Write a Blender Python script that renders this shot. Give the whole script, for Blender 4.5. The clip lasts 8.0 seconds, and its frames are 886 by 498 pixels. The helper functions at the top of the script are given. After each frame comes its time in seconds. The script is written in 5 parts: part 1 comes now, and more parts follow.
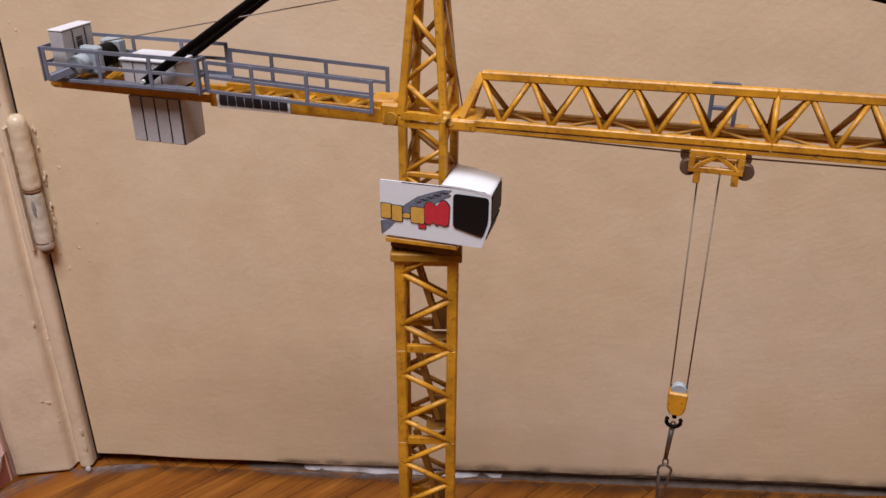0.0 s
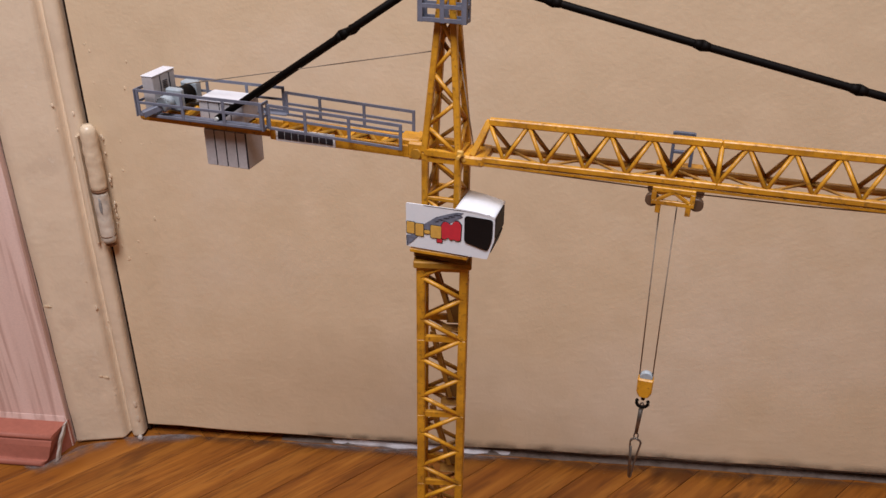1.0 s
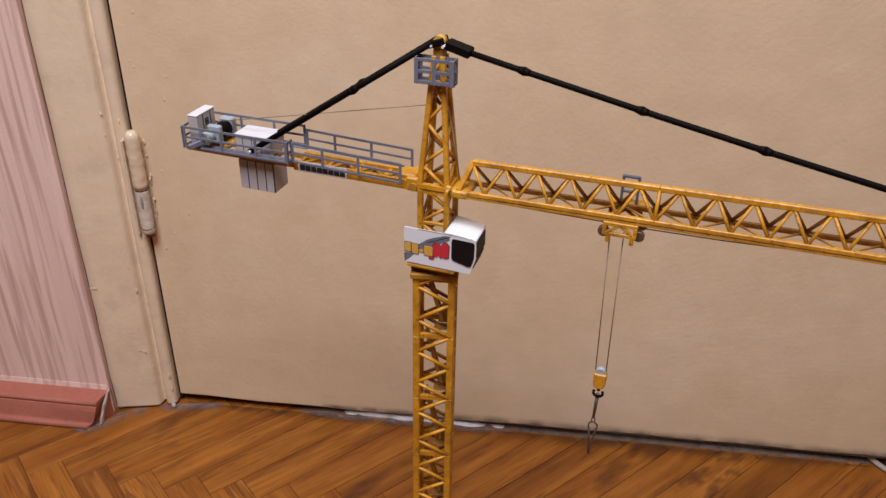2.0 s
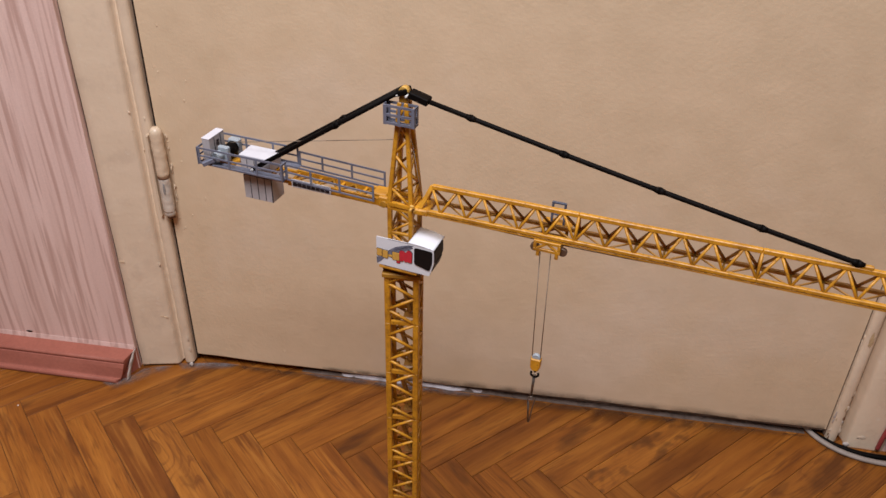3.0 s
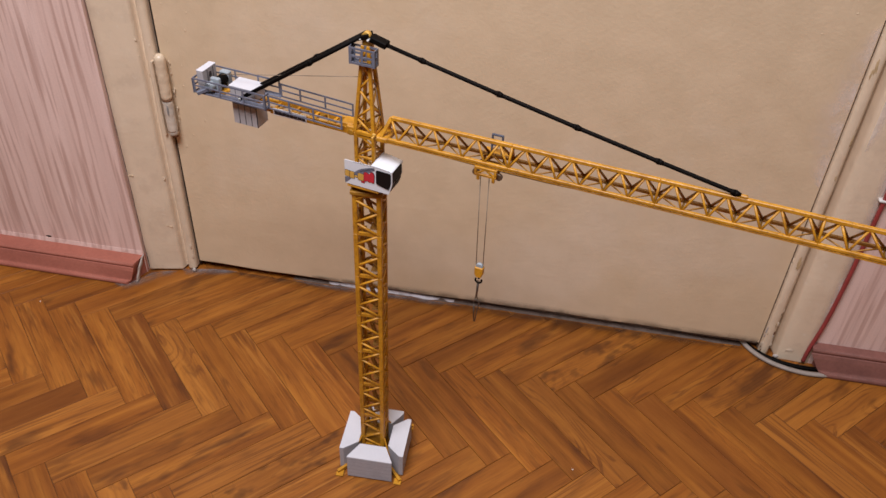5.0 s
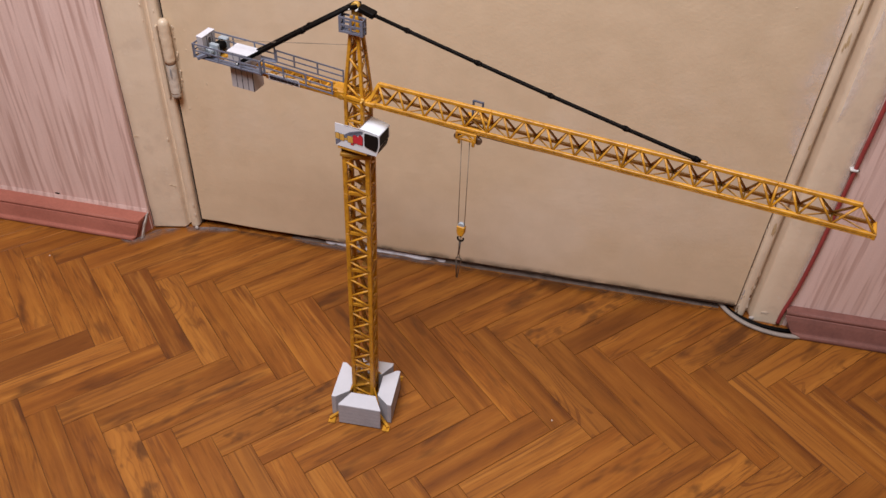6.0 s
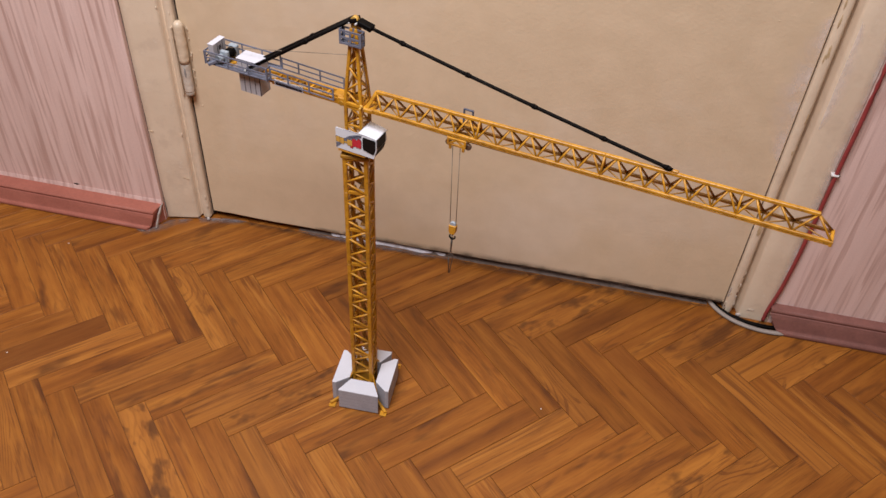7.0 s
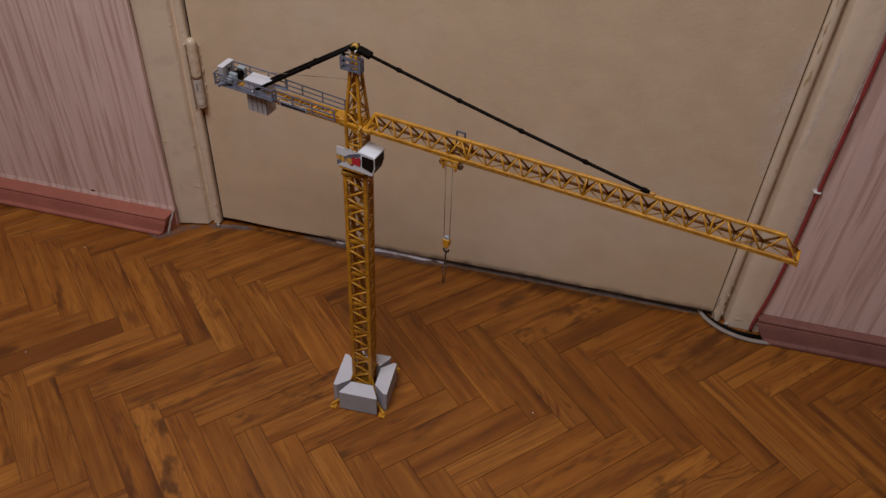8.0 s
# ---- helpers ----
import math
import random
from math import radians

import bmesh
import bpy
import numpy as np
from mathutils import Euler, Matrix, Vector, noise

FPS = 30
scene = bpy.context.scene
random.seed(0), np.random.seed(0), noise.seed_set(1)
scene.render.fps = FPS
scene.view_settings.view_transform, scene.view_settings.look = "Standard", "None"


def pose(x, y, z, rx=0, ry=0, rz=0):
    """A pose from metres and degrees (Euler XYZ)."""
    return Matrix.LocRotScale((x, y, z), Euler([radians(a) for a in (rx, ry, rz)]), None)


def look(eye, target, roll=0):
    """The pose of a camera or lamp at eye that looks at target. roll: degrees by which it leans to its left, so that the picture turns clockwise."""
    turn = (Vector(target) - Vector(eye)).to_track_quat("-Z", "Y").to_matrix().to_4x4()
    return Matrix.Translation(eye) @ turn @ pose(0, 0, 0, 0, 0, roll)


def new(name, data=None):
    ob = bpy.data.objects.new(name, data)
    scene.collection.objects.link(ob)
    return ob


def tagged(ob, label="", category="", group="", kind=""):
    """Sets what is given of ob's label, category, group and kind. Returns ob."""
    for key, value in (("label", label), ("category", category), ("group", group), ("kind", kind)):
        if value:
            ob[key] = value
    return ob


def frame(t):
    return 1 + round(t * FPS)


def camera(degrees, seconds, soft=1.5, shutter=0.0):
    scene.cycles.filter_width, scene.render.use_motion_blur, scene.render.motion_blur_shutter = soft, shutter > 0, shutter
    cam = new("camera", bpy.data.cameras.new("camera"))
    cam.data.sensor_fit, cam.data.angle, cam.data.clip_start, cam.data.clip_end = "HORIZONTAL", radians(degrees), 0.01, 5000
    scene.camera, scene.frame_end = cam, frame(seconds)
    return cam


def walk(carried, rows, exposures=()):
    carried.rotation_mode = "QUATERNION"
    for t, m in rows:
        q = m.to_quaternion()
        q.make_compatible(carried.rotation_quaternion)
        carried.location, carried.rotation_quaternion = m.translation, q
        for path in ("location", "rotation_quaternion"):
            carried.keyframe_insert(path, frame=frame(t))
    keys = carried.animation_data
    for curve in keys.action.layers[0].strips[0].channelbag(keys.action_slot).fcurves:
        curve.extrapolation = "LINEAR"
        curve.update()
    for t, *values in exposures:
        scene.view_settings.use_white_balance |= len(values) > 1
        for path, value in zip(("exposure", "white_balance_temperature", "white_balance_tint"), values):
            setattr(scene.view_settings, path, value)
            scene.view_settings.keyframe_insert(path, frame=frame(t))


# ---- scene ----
cam = camera(56.8, 8.0)
PATH = [
    (0, (0.355, -0.583, 0.533), (0.258, 1.202, -0.366), 0.4),
    (0.2, (0.358, -0.5945, 0.539), (0.257, 1.189, -0.361), 0.5),
    (0.5, (0.364, -0.613, 0.552), (0.251, 1.16, -0.366), 0.4),
    (0.8, (0.364, -0.635, 0.567), (0.234, 1.135, -0.352), 0.65),
    (1, (0.363, -0.648, 0.579), (0.213, 1.117, -0.349), 0.7),
    (1.2, (0.3625, -0.664, 0.590), (0.206, 1.098, -0.343), 0.85),
    (1.5, (0.366, -0.682, 0.607), (0.187, 1.068, -0.345), 0.9),
    (1.7, (0.372, -0.693, 0.621), (0.190, 1.046, -0.350), 0.95),
    (2.8, (0.422, -0.762, 0.717), (0.199, 0.911, -0.355), 1.5),
    (3, (0.431, -0.778, 0.734), (0.203, 0.879, -0.363), 1.6),
    (3.5, (0.451, -0.809, 0.763), (0.214, 0.808, -0.39), 1.9),
    (4, (0.464, -0.825, 0.774), (0.228, 0.773, -0.406), 2.3),
    (4.5, (0.476, -0.84, 0.784), (0.243, 0.733, -0.429), 2.5),
    (6, (0.516, -0.895, 0.821), (0.282, 0.594, -0.494), 3.3),
    (6.5, (0.53, -0.909, 0.839), (0.285, 0.563, -0.493), 3.4),
    (7, (0.542, -0.923, 0.863), (0.279, 0.54, -0.475), 3.4),
    (7.5, (0.551, -0.934, 0.885), (0.274, 0.525, -0.455), 3.3),
    (8, (0.564, -0.945, 0.907), (0.274, 0.51, -0.434), 3.3),
]
EXPOSURES = [(0.0, -0.10), (4.0, -0.13), (6.0, -0.05), (7.0, 0.0), (7.5, -0.30), (8.0, -1.07)]
walk(cam, [(t, look(eye, target, roll)) for t, eye, target, roll in PATH], EXPOSURES)

# ---- light ----
world = bpy.data.worlds.new("world")
world.use_nodes = True
world.node_tree.nodes["Background"].inputs[0].default_value = (0.9, 0.8, 0.7, 1)
world.node_tree.nodes["Background"].inputs[1].default_value = 0.02
scene.world = world


def area_lamp(name, eye, target, sx, sy, power, colour):
    data = bpy.data.lights.new(name, "AREA")
    data.shape, data.size, data.size_y, data.energy, data.color = "RECTANGLE", sx, sy, power, colour
    ob = new(name, data)
    ob.matrix_world = look(eye, target)
    return ob


# the room's ceiling lamp, above and behind the camera
area_lamp("ceiling_lamp", (0.20, -0.96, 1.88), (0.20, -0.96, 0.0), 0.75, 0.75, 46.5, (0.962, 0.966, 1.05))


# ---- materials ----
def material(name):
    m = bpy.data.materials.new(name)
    m.use_nodes = True
    return m, m.node_tree, m.node_tree.nodes["Principled BSDF"]


def node(tree, kind, links=(), operation="", data_type="", blend_type=""):
    n = tree.nodes.new(kind)
    if operation:
        n.operation = operation
    if data_type:
        n.data_type, n.blend_type = data_type, blend_type
    for socket, source in links:
        if hasattr(source, "is_output"):
            tree.links.new(source, n.inputs[socket])
        else:
            n.inputs[socket].default_value = source
    return n


def ramp(tree, fac, stops):
    n = tree.nodes.new("ShaderNodeValToRGB")
    tree.links.new(fac, n.inputs[0])
    while len(n.color_ramp.elements) < len(stops):
        n.color_ramp.elements.new(0.5)
    for e, (at, c) in zip(n.color_ramp.elements, stops):
        e.position, e.color = at, (*c, 1)
    return n


def mix(tree, fac, a, b, blend="MIX"):
    n = node(tree, "ShaderNodeMix", data_type="RGBA", blend_type=blend)
    for i, s in ((0, fac), (6, a), (7, b)):
        if hasattr(s, "is_output"):
            tree.links.new(s, n.inputs[i])
        else:
            n.inputs[i].default_value = s if i == 0 else (*s, 1)
    return n.outputs[2]


def noise_node(tree, vector, scale, detail=4.0, rough=0.55):
    return node(tree, "ShaderNodeTexNoise", (("Vector", vector), ("Scale", scale), ("Detail", detail), ("Roughness", rough)))


def painted(name, base, dirt, rough=0.45, scale=60.0, bump=0.15, dirt_amount=0.5, fine=400.0, bump_scale=None, depth=0.0006, grain=0.09):
    """Paint or card with uneven tone at two scales and a little relief."""
    m, tree, bsdf = material(name)
    co = node(tree, "ShaderNodeTexCoord").outputs["Object"]
    big = noise_node(tree, co, scale, 5.0, 0.6)
    small = noise_node(tree, co, fine, 3.0, 0.6)
    f = ramp(tree, big.outputs[0], [(0.45, (0, 0, 0)), (0.75, (1, 1, 1))])
    f2 = node(tree, "ShaderNodeMath", ((0, f.outputs[0]), (1, dirt_amount)), operation="MULTIPLY")
    c = mix(tree, f2.outputs[0], base, dirt)
    tone = ramp(tree, small.outputs[0], [(0.3, (1 - grain, 1 - grain, 1 - grain)), (0.7, (1 + grain * 0.6, 1 + grain * 0.6, 1 + grain * 0.6))])
    c = mix(tree, 1.0, c, tone.outputs[0], "MULTIPLY")
    tree.links.new(c, bsdf.inputs["Base Color"])
    bsdf.inputs["Roughness"].default_value = rough
    if bump:
        h = noise_node(tree, co, bump_scale or fine * 0.5, 3.0, 0.5)
        b = node(tree, "ShaderNodeBump", (("Strength", bump), ("Distance", depth), ("Height", h.outputs[0])))
        tree.links.new(b.outputs[0], bsdf.inputs["Normal"])
    return m


def yellow_paint(name):
    """Hand-brushed yellow on plastic: brown grime in patches, thin dark rubbed streaks."""
    m, tree, bsdf = material(name)
    geo = node(tree, "ShaderNodeNewGeometry").outputs["Position"]
    big = noise_node(tree, geo, 55.0, 4.0, 0.6)
    fine = noise_node(tree, geo, 420.0, 3.0, 0.6)
    c = ramp(tree, big.outputs[0], [(0.3, (0.37, 0.155, 0.010)), (0.5, (0.54, 0.240, 0.013)), (0.72, (0.69, 0.322, 0.021))]).outputs[0]
    g = ramp(tree, fine.outputs[0], [(0.57, (0, 0, 0)), (0.70, (0.75, 0.75, 0.75))])
    c = mix(tree, g.outputs[0], c, (0.17, 0.070, 0.009))
    glaze = ramp(tree, noise_node(tree, geo, 130.0, 4.0, 0.65).outputs[0], [(0.52, (0, 0, 0)), (0.70, (0.6, 0.6, 0.6))])
    c = mix(tree, glaze.outputs[0], c, (0.27, 0.105, 0.010))
    tree.links.new(c, bsdf.inputs["Base Color"])
    r = ramp(tree, fine.outputs[0], [(0.3, (0.34, 0.34, 0.34)), (0.7, (0.55, 0.55, 0.55))])
    tree.links.new(r.outputs[0], bsdf.inputs["Roughness"])
    b = node(tree, "ShaderNodeBump", (("Strength", 0.3), ("Distance", 0.0004), ("Height", fine.outputs[0])))
    tree.links.new(b.outputs[0], bsdf.inputs["Normal"])
    return m


YELLOW = yellow_paint("yellow_paint")
YELLOW_DARK = painted("yellow_paint_grimy", (0.40, 0.19, 0.02), (0.16, 0.08, 0.015), 0.5, 160.0, 0.25, 0.8, 700.0)
GRIMY = painted("grimy_ochre_paint", (0.175, 0.080, 0.012), (0.06, 0.034, 0.009), 0.55, 120.0, 0.25, 0.8, 600.0)
# browner yellow for far and inner parts, their shade put into the colour
INNER_SHADE = painted("shaded_inner_brown", (0.30, 0.135, 0.019), (0.42, 0.20, 0.02), 0.55, 90.0, 0.15, 0.6, 500.0)
GREY = painted("blue_grey_card", (0.150, 0.156, 0.20), (0.055, 0.058, 0.08), 0.6, 90.0, 0.1, 0.5, 900.0)
NAVY = painted("dark_blue_grey_card", (0.09, 0.10, 0.14), (0.06, 0.065, 0.09), 0.6, 90.0, 0.1, 0.5, 900.0)
BLUEGREY = painted("pale_blue_grey_paint", (0.34, 0.38, 0.41), (0.2, 0.22, 0.24), 0.45, 150.0, 0.1, 0.5, 900.0)
WHITE = painted("white_card", (0.70, 0.705, 0.73), (0.64, 0.64, 0.66), 0.55, 60.0, 0.05, 0.3, 600.0, grain=0.02)
PALE = painted("pale_grey_card", (0.44, 0.405, 0.405), (0.36, 0.33, 0.33), 0.7, 80.0, 0.12, 0.5, 700.0)
SHEET = painted("pale_paper_sheet", (0.61, 0.60, 0.63), (0.53, 0.515, 0.54), 0.65, 70.0, 0.08, 0.4, 500.0, grain=0.03)
BLOCK = painted("grey_block_card", (0.42, 0.405, 0.425), (0.32, 0.30, 0.32), 0.7, 70.0, 0.15, 0.5, 500.0)
BLACK = painted("black_plastic", (0.004, 0.0028, 0.0024), (0.010, 0.0065, 0.005), 0.6, 120.0, 0.15, 0.5, 800.0)
GLASS = painted("dark_window_film", (0.009, 0.007, 0.007), (0.015, 0.011, 0.011), 0.5, 60.0, 0.0, 0.5)
INK = painted("dark_ink", (0.015, 0.014, 0.022), (0.03, 0.03, 0.04), 0.6, 300.0, 0.0)
INK_GREY = painted("grey_ink", (0.16, 0.17, 0.22), (0.06, 0.06, 0.09), 0.6, 500.0, 0.0, 0.8)
INK_RED = painted("red_ink", (0.55, 0.025, 0.04), (0.4, 0.02, 0.04), 0.55, 300.0, 0.0)
INK_YELLOW = painted("yellow_ink", (0.64, 0.36, 0.07), (0.50, 0.25, 0.045), 0.55, 300.0, 0.0)
STEEL = painted("worn_steel", (0.20, 0.17, 0.145), (0.06, 0.05, 0.04), 0.38, 500.0, 0.1, 0.7)
GLASS.node_tree.nodes["Principled BSDF"].inputs["Specular IOR Level"].default_value = 0.12
BLACK.node_tree.nodes["Principled BSDF"].inputs["Specular IOR Level"].default_value = 0.07
STEEL.node_tree.nodes["Principled BSDF"].inputs["Metallic"].default_value = 0.8
ROPE = painted("grey_thread", (0.27, 0.205, 0.15), (0.15, 0.105, 0.075), 0.8, 900.0, 0.0)
BLOCK_LINE = painted("dark_card_edge", (0.27, 0.25, 0.265), (0.2, 0.18, 0.19), 0.8, 200.0, 0.0)
BROWN = painted("dark_brown_plastic", (0.10, 0.055, 0.03), (0.05, 0.03, 0.02), 0.5, 200.0, 0.1)
OLIVE = painted("brown_card", (0.21, 0.10, 0.022), (0.10, 0.05, 0.012), 0.7, 200.0, 0.0)
CABLE_RED = painted("dark_red_cable", (0.32, 0.048, 0.046), (0.15, 0.026, 0.024), 0.4, 40.0, 0.1)
CORD_GREY = painted("dusty_grey_cord", (0.34, 0.28, 0.235), (0.17, 0.135, 0.11), 0.6, 60.0, 0.2)
CLIP = painted("white_plastic", (0.82, 0.80, 0.76), (0.6, 0.58, 0.54), 0.4, 100.0, 0.0)
GAP_PALE = painted("pale_gap_strip", (0.72, 0.68, 0.70), (0.36, 0.31, 0.30), 0.8, 75.0, 0.3, 0.9, 300.0)
PUTTY = painted("dirty_putty", (0.15, 0.105, 0.082), (0.06, 0.038, 0.028), 0.85, 90.0, 0.6, 0.7, 300.0, 150.0, 0.003)
CHIP_PALE = painted("chipped_pale_paint", (0.74, 0.60, 0.45), (0.50, 0.38, 0.27), 0.35, 200.0, 0.4, 0.7, 500.0)
CHIP = painted("bare_plaster", (0.52, 0.45, 0.40), (0.28, 0.22, 0.18), 0.85, 60.0, 0.4, 0.6, 300.0)
CREAM_METAL = painted("cream_paint_on_metal", (0.73, 0.57, 0.40), (0.60, 0.45, 0.30), 0.33, 45.0, 0.5, 0.5, 220.0, 90.0, 0.0015)
HINGE_GREY = painted("worn_grey_hinge", (0.66, 0.56, 0.45), (0.20, 0.185, 0.175), 0.4, 70.0, 0.4, 0.75, 220.0, 90.0, 0.001)
BARE_METAL = painted("bare_grey_metal", (0.30, 0.285, 0.27), (0.15, 0.14, 0.13), 0.5, 220.0, 0.2, 0.8, 500.0)
RUST = painted("rust_brown", (0.20, 0.095, 0.045), (0.09, 0.04, 0.02), 0.8, 300.0, 0.4, 0.8, 600.0)
DARK = painted("dark_gap", (0.028, 0.016, 0.011), (0.016, 0.010, 0.008), 0.9, 40.0, 0.0)
PLASTER = painted("plain_plaster", (0.26, 0.25, 0.24), (0.22, 0.21, 0.20), 0.8, 6.0, 0.2, 0.5, 80.0)
CEILING = painted("white_ceiling", (0.60, 0.59, 0.57), (0.54, 0.53, 0.51), 0.85, 5.0, 0.15, 0.5, 80.0)


OCHRE = painted("yellowed_bare_paint", (0.60, 0.43, 0.24), (0.36, 0.235, 0.12), 0.6, 120.0, 0.2, 0.7, 400.0)
GROOVE = painted("shaded_cream_groove", (0.46, 0.335, 0.225), (0.24, 0.16, 0.10), 0.8, 26.0, 0.0, 0.8, 90.0)
CRACK = painted("dirty_paint_crack", (0.135, 0.080, 0.048), (0.022, 0.013, 0.009), 0.9, 30.0, 0.0, 0.8, 90.0)
JOINT_DIRT = painted("dirty_varnished_joint", (0.150, 0.052, 0.012), (0.022, 0.010, 0.005), 0.7, 16.0, 0.0, 0.9, 60.0)
DARK.node_tree.nodes["Principled BSDF"].inputs["Specular IOR Level"].default_value = 0.03
for gloss in (OLIVE, YELLOW_DARK, GRIMY):
    gloss.node_tree.nodes["Principled BSDF"].inputs["Specular IOR Level"].default_value = 0.2


def cream_paint(name, wear=0.0, relief=0.18, pale=0.0):
    """Old cream gloss paint: brushed bumps, drips, faint yellowing, scuffs, rubbed and grimy spots."""
    m, tree, bsdf = material(name)
    co = node(tree, "ShaderNodeTexCoord").outputs["Object"]
    big = noise_node(tree, co, 3.2, 5.0, 0.6)
    mid = noise_node(tree, co, 22.0, 4.0, 0.6)
    c = ramp(tree, big.outputs[0], [(0.3, (0.685, 0.522, 0.345)), (0.5, (0.722, 0.550, 0.364)), (0.66, (0.745, 0.590, 0.425))]).outputs[0]
    tone = ramp(tree, mid.outputs[0], [(0.3, (0.95, 0.945, 0.93)), (0.7, (1.04, 1.04, 1.04))])
    c = mix(tree, 1.0, c, tone.outputs[0], "MULTIPLY")
    vor = node(tree, "ShaderNodeTexVoronoi", (("Vector", co), ("Scale", 7.0), ("Randomness", 1.0)))
    spot = ramp(tree, vor.outputs["Distance"], [(0.0, (1, 1, 1)), (0.022, (0.7, 0.7, 0.7)), (0.03, (0, 0, 0))])
    c = mix(tree, spot.outputs[0], c, (0.42, 0.31, 0.2))
    if wear:
        rub = noise_node(tree, co, 38.0, 5.0, 0.68)
        grime = ramp(tree, rub.outputs[0], [(0.52, (0, 0, 0)), (0.68, (0.7 * wear, 0.7 * wear, 0.7 * wear))])
        c = mix(tree, grime.outputs[0], c, (0.40, 0.27, 0.165))
        flake = ramp(tree, noise_node(tree, co, 110.0, 4.0, 0.6).outputs[0], [(0.64, (0, 0, 0)), (0.69, (0.8 * wear, 0.8 * wear, 0.8 * wear))])
        c = mix(tree, flake.outputs[0], c, (0.80, 0.70, 0.58))
    if pale:
        c = mix(tree, pale, c, (0.86, 0.73, 0.60))
    tree.links.new(c, bsdf.inputs["Base Color"])
    r = ramp(tree, mid.outputs[0], [(0.3, (0.36, 0.36, 0.36)), (0.7, (0.5, 0.5, 0.5))])
    tree.links.new(r.outputs[0], bsdf.inputs["Roughness"])
    h1 = noise_node(tree, co, 26.0, 4.0, 0.55)
    h2 = noise_node(tree, co, 210.0, 3.0, 0.55)
    h = node(tree, "ShaderNodeMath", ((0, h2.outputs[0]), (1, 0.40), (2, h1.outputs[0])), operation="MULTIPLY_ADD")
    b = node(tree, "ShaderNodeBump", (("Strength", relief), ("Distance", 0.004), ("Height", h.outputs[0])))
    tree.links.new(b.outputs[0], bsdf.inputs["Normal"])
    return m


CREAM = cream_paint("cream_gloss_paint")
CREAM_WORN = cream_paint("cream_gloss_paint_worn", 0.42, 0.20, 0.30)


def wallpaper(name):
    """Pink vinyl with upright, wavering wood-like streaks."""
    m, tree, bsdf = material(name)
    co = node(tree, "ShaderNodeTexCoord").outputs["Object"]
    st = node(tree, "ShaderNodeMapping", (("Vector", co), ("Scale", (1.0, 1.0, 0.035))))
    warp = noise_node(tree, co, 9.0, 2.0, 0.5)
    off = node(tree, "ShaderNodeVectorMath", ((0, warp.outputs["Color"]), (1, (0.0035, 0.0, 0.0))), operation="MULTIPLY")
    v = node(tree, "ShaderNodeVectorMath", ((0, st.outputs[0]), (1, off.outputs[0])), operation="ADD")
    second = noise_node(tree, v.outputs[0], 210.0, 2.0, 0.5)
    broad = noise_node(tree, v.outputs[0], 30.0, 2.0, 0.5)
    # dashes of printed grain, a few millimetres apart
    dash = node(tree, "ShaderNodeMapping", (("Vector", v.outputs[0]), ("Location", (3.1, 0.0, 1.7))))
    third = noise_node(tree, dash.outputs[0], 150.0, 1.5, 0.5)
    thin = ramp(tree, third.outputs[0], [(0.50, (0, 0, 0)), (0.56, (0.55, 0.55, 0.55)), (0.64, (0.75, 0.75, 0.75))])
    weight = ramp(tree, second.outputs[0], [(0.36, (0.30, 0.30, 0.30)), (0.56, (1.0, 1.0, 1.0))])
    streak = node(tree, "ShaderNodeMath", ((0, thin.outputs[0]), (1, weight.outputs[0])), operation="MULTIPLY")
    c = ramp(tree, broad.outputs[0], [(0.3, (0.76, 0.54, 0.465)), (0.5, (0.82, 0.59, 0.51)), (0.7, (0.85, 0.62, 0.54))]).outputs[0]
    soft = ramp(tree, noise_node(tree, v.outputs[0], 95.0, 3.0, 0.6).outputs[0], [(0.48, (0, 0, 0)), (0.68, (0.22, 0.22, 0.22))])
    c = mix(tree, soft.outputs[0], c, (0.56, 0.345, 0.275))
    c = mix(tree, streak.outputs[0], c, (0.52, 0.315, 0.255))
    grain = noise_node(tree, co, 600.0, 2.0, 0.5)
    tone = ramp(tree, grain.outputs[0], [(0.3, (0.95, 0.95, 0.95)), (0.7, (1.04, 1.04, 1.04))])
    c = mix(tree, 1.0, c, tone.outputs[0], "MULTIPLY")
    tree.links.new(c, bsdf.inputs["Base Color"])
    bsdf.inputs["Roughness"].default_value = 0.55
    b = node(tree, "ShaderNodeBump", (("Strength", 0.2), ("Distance", 0.0008), ("Height", second.outputs[0])))
    tree.links.new(b.outputs[0], bsdf.inputs["Normal"])
    return m


PINK = wallpaper("pink_wood_look_wallpaper")
SKIRT = painted("dull_red_skirting_paint", (0.40, 0.135, 0.092), (0.29, 0.092, 0.064), 0.58, 18.0, 0.3, 0.6, 260.0, 60.0, 0.001)

# darker copy of the skirting red: weaker light on the right, in the colour
SKIRT_SHADED = painted("shaded_red_skirting_paint", (0.255, 0.108, 0.085), (0.15, 0.066, 0.054), 0.6, 22.0, 0.3, 0.7, 260.0, 60.0, 0.001)
SKIRT_SHADED.node_tree.nodes["Principled BSDF"].inputs["Specular IOR Level"].default_value = 0.2
SKIRT.node_tree.nodes["Principled BSDF"].inputs["Specular IOR Level"].default_value = 0.25


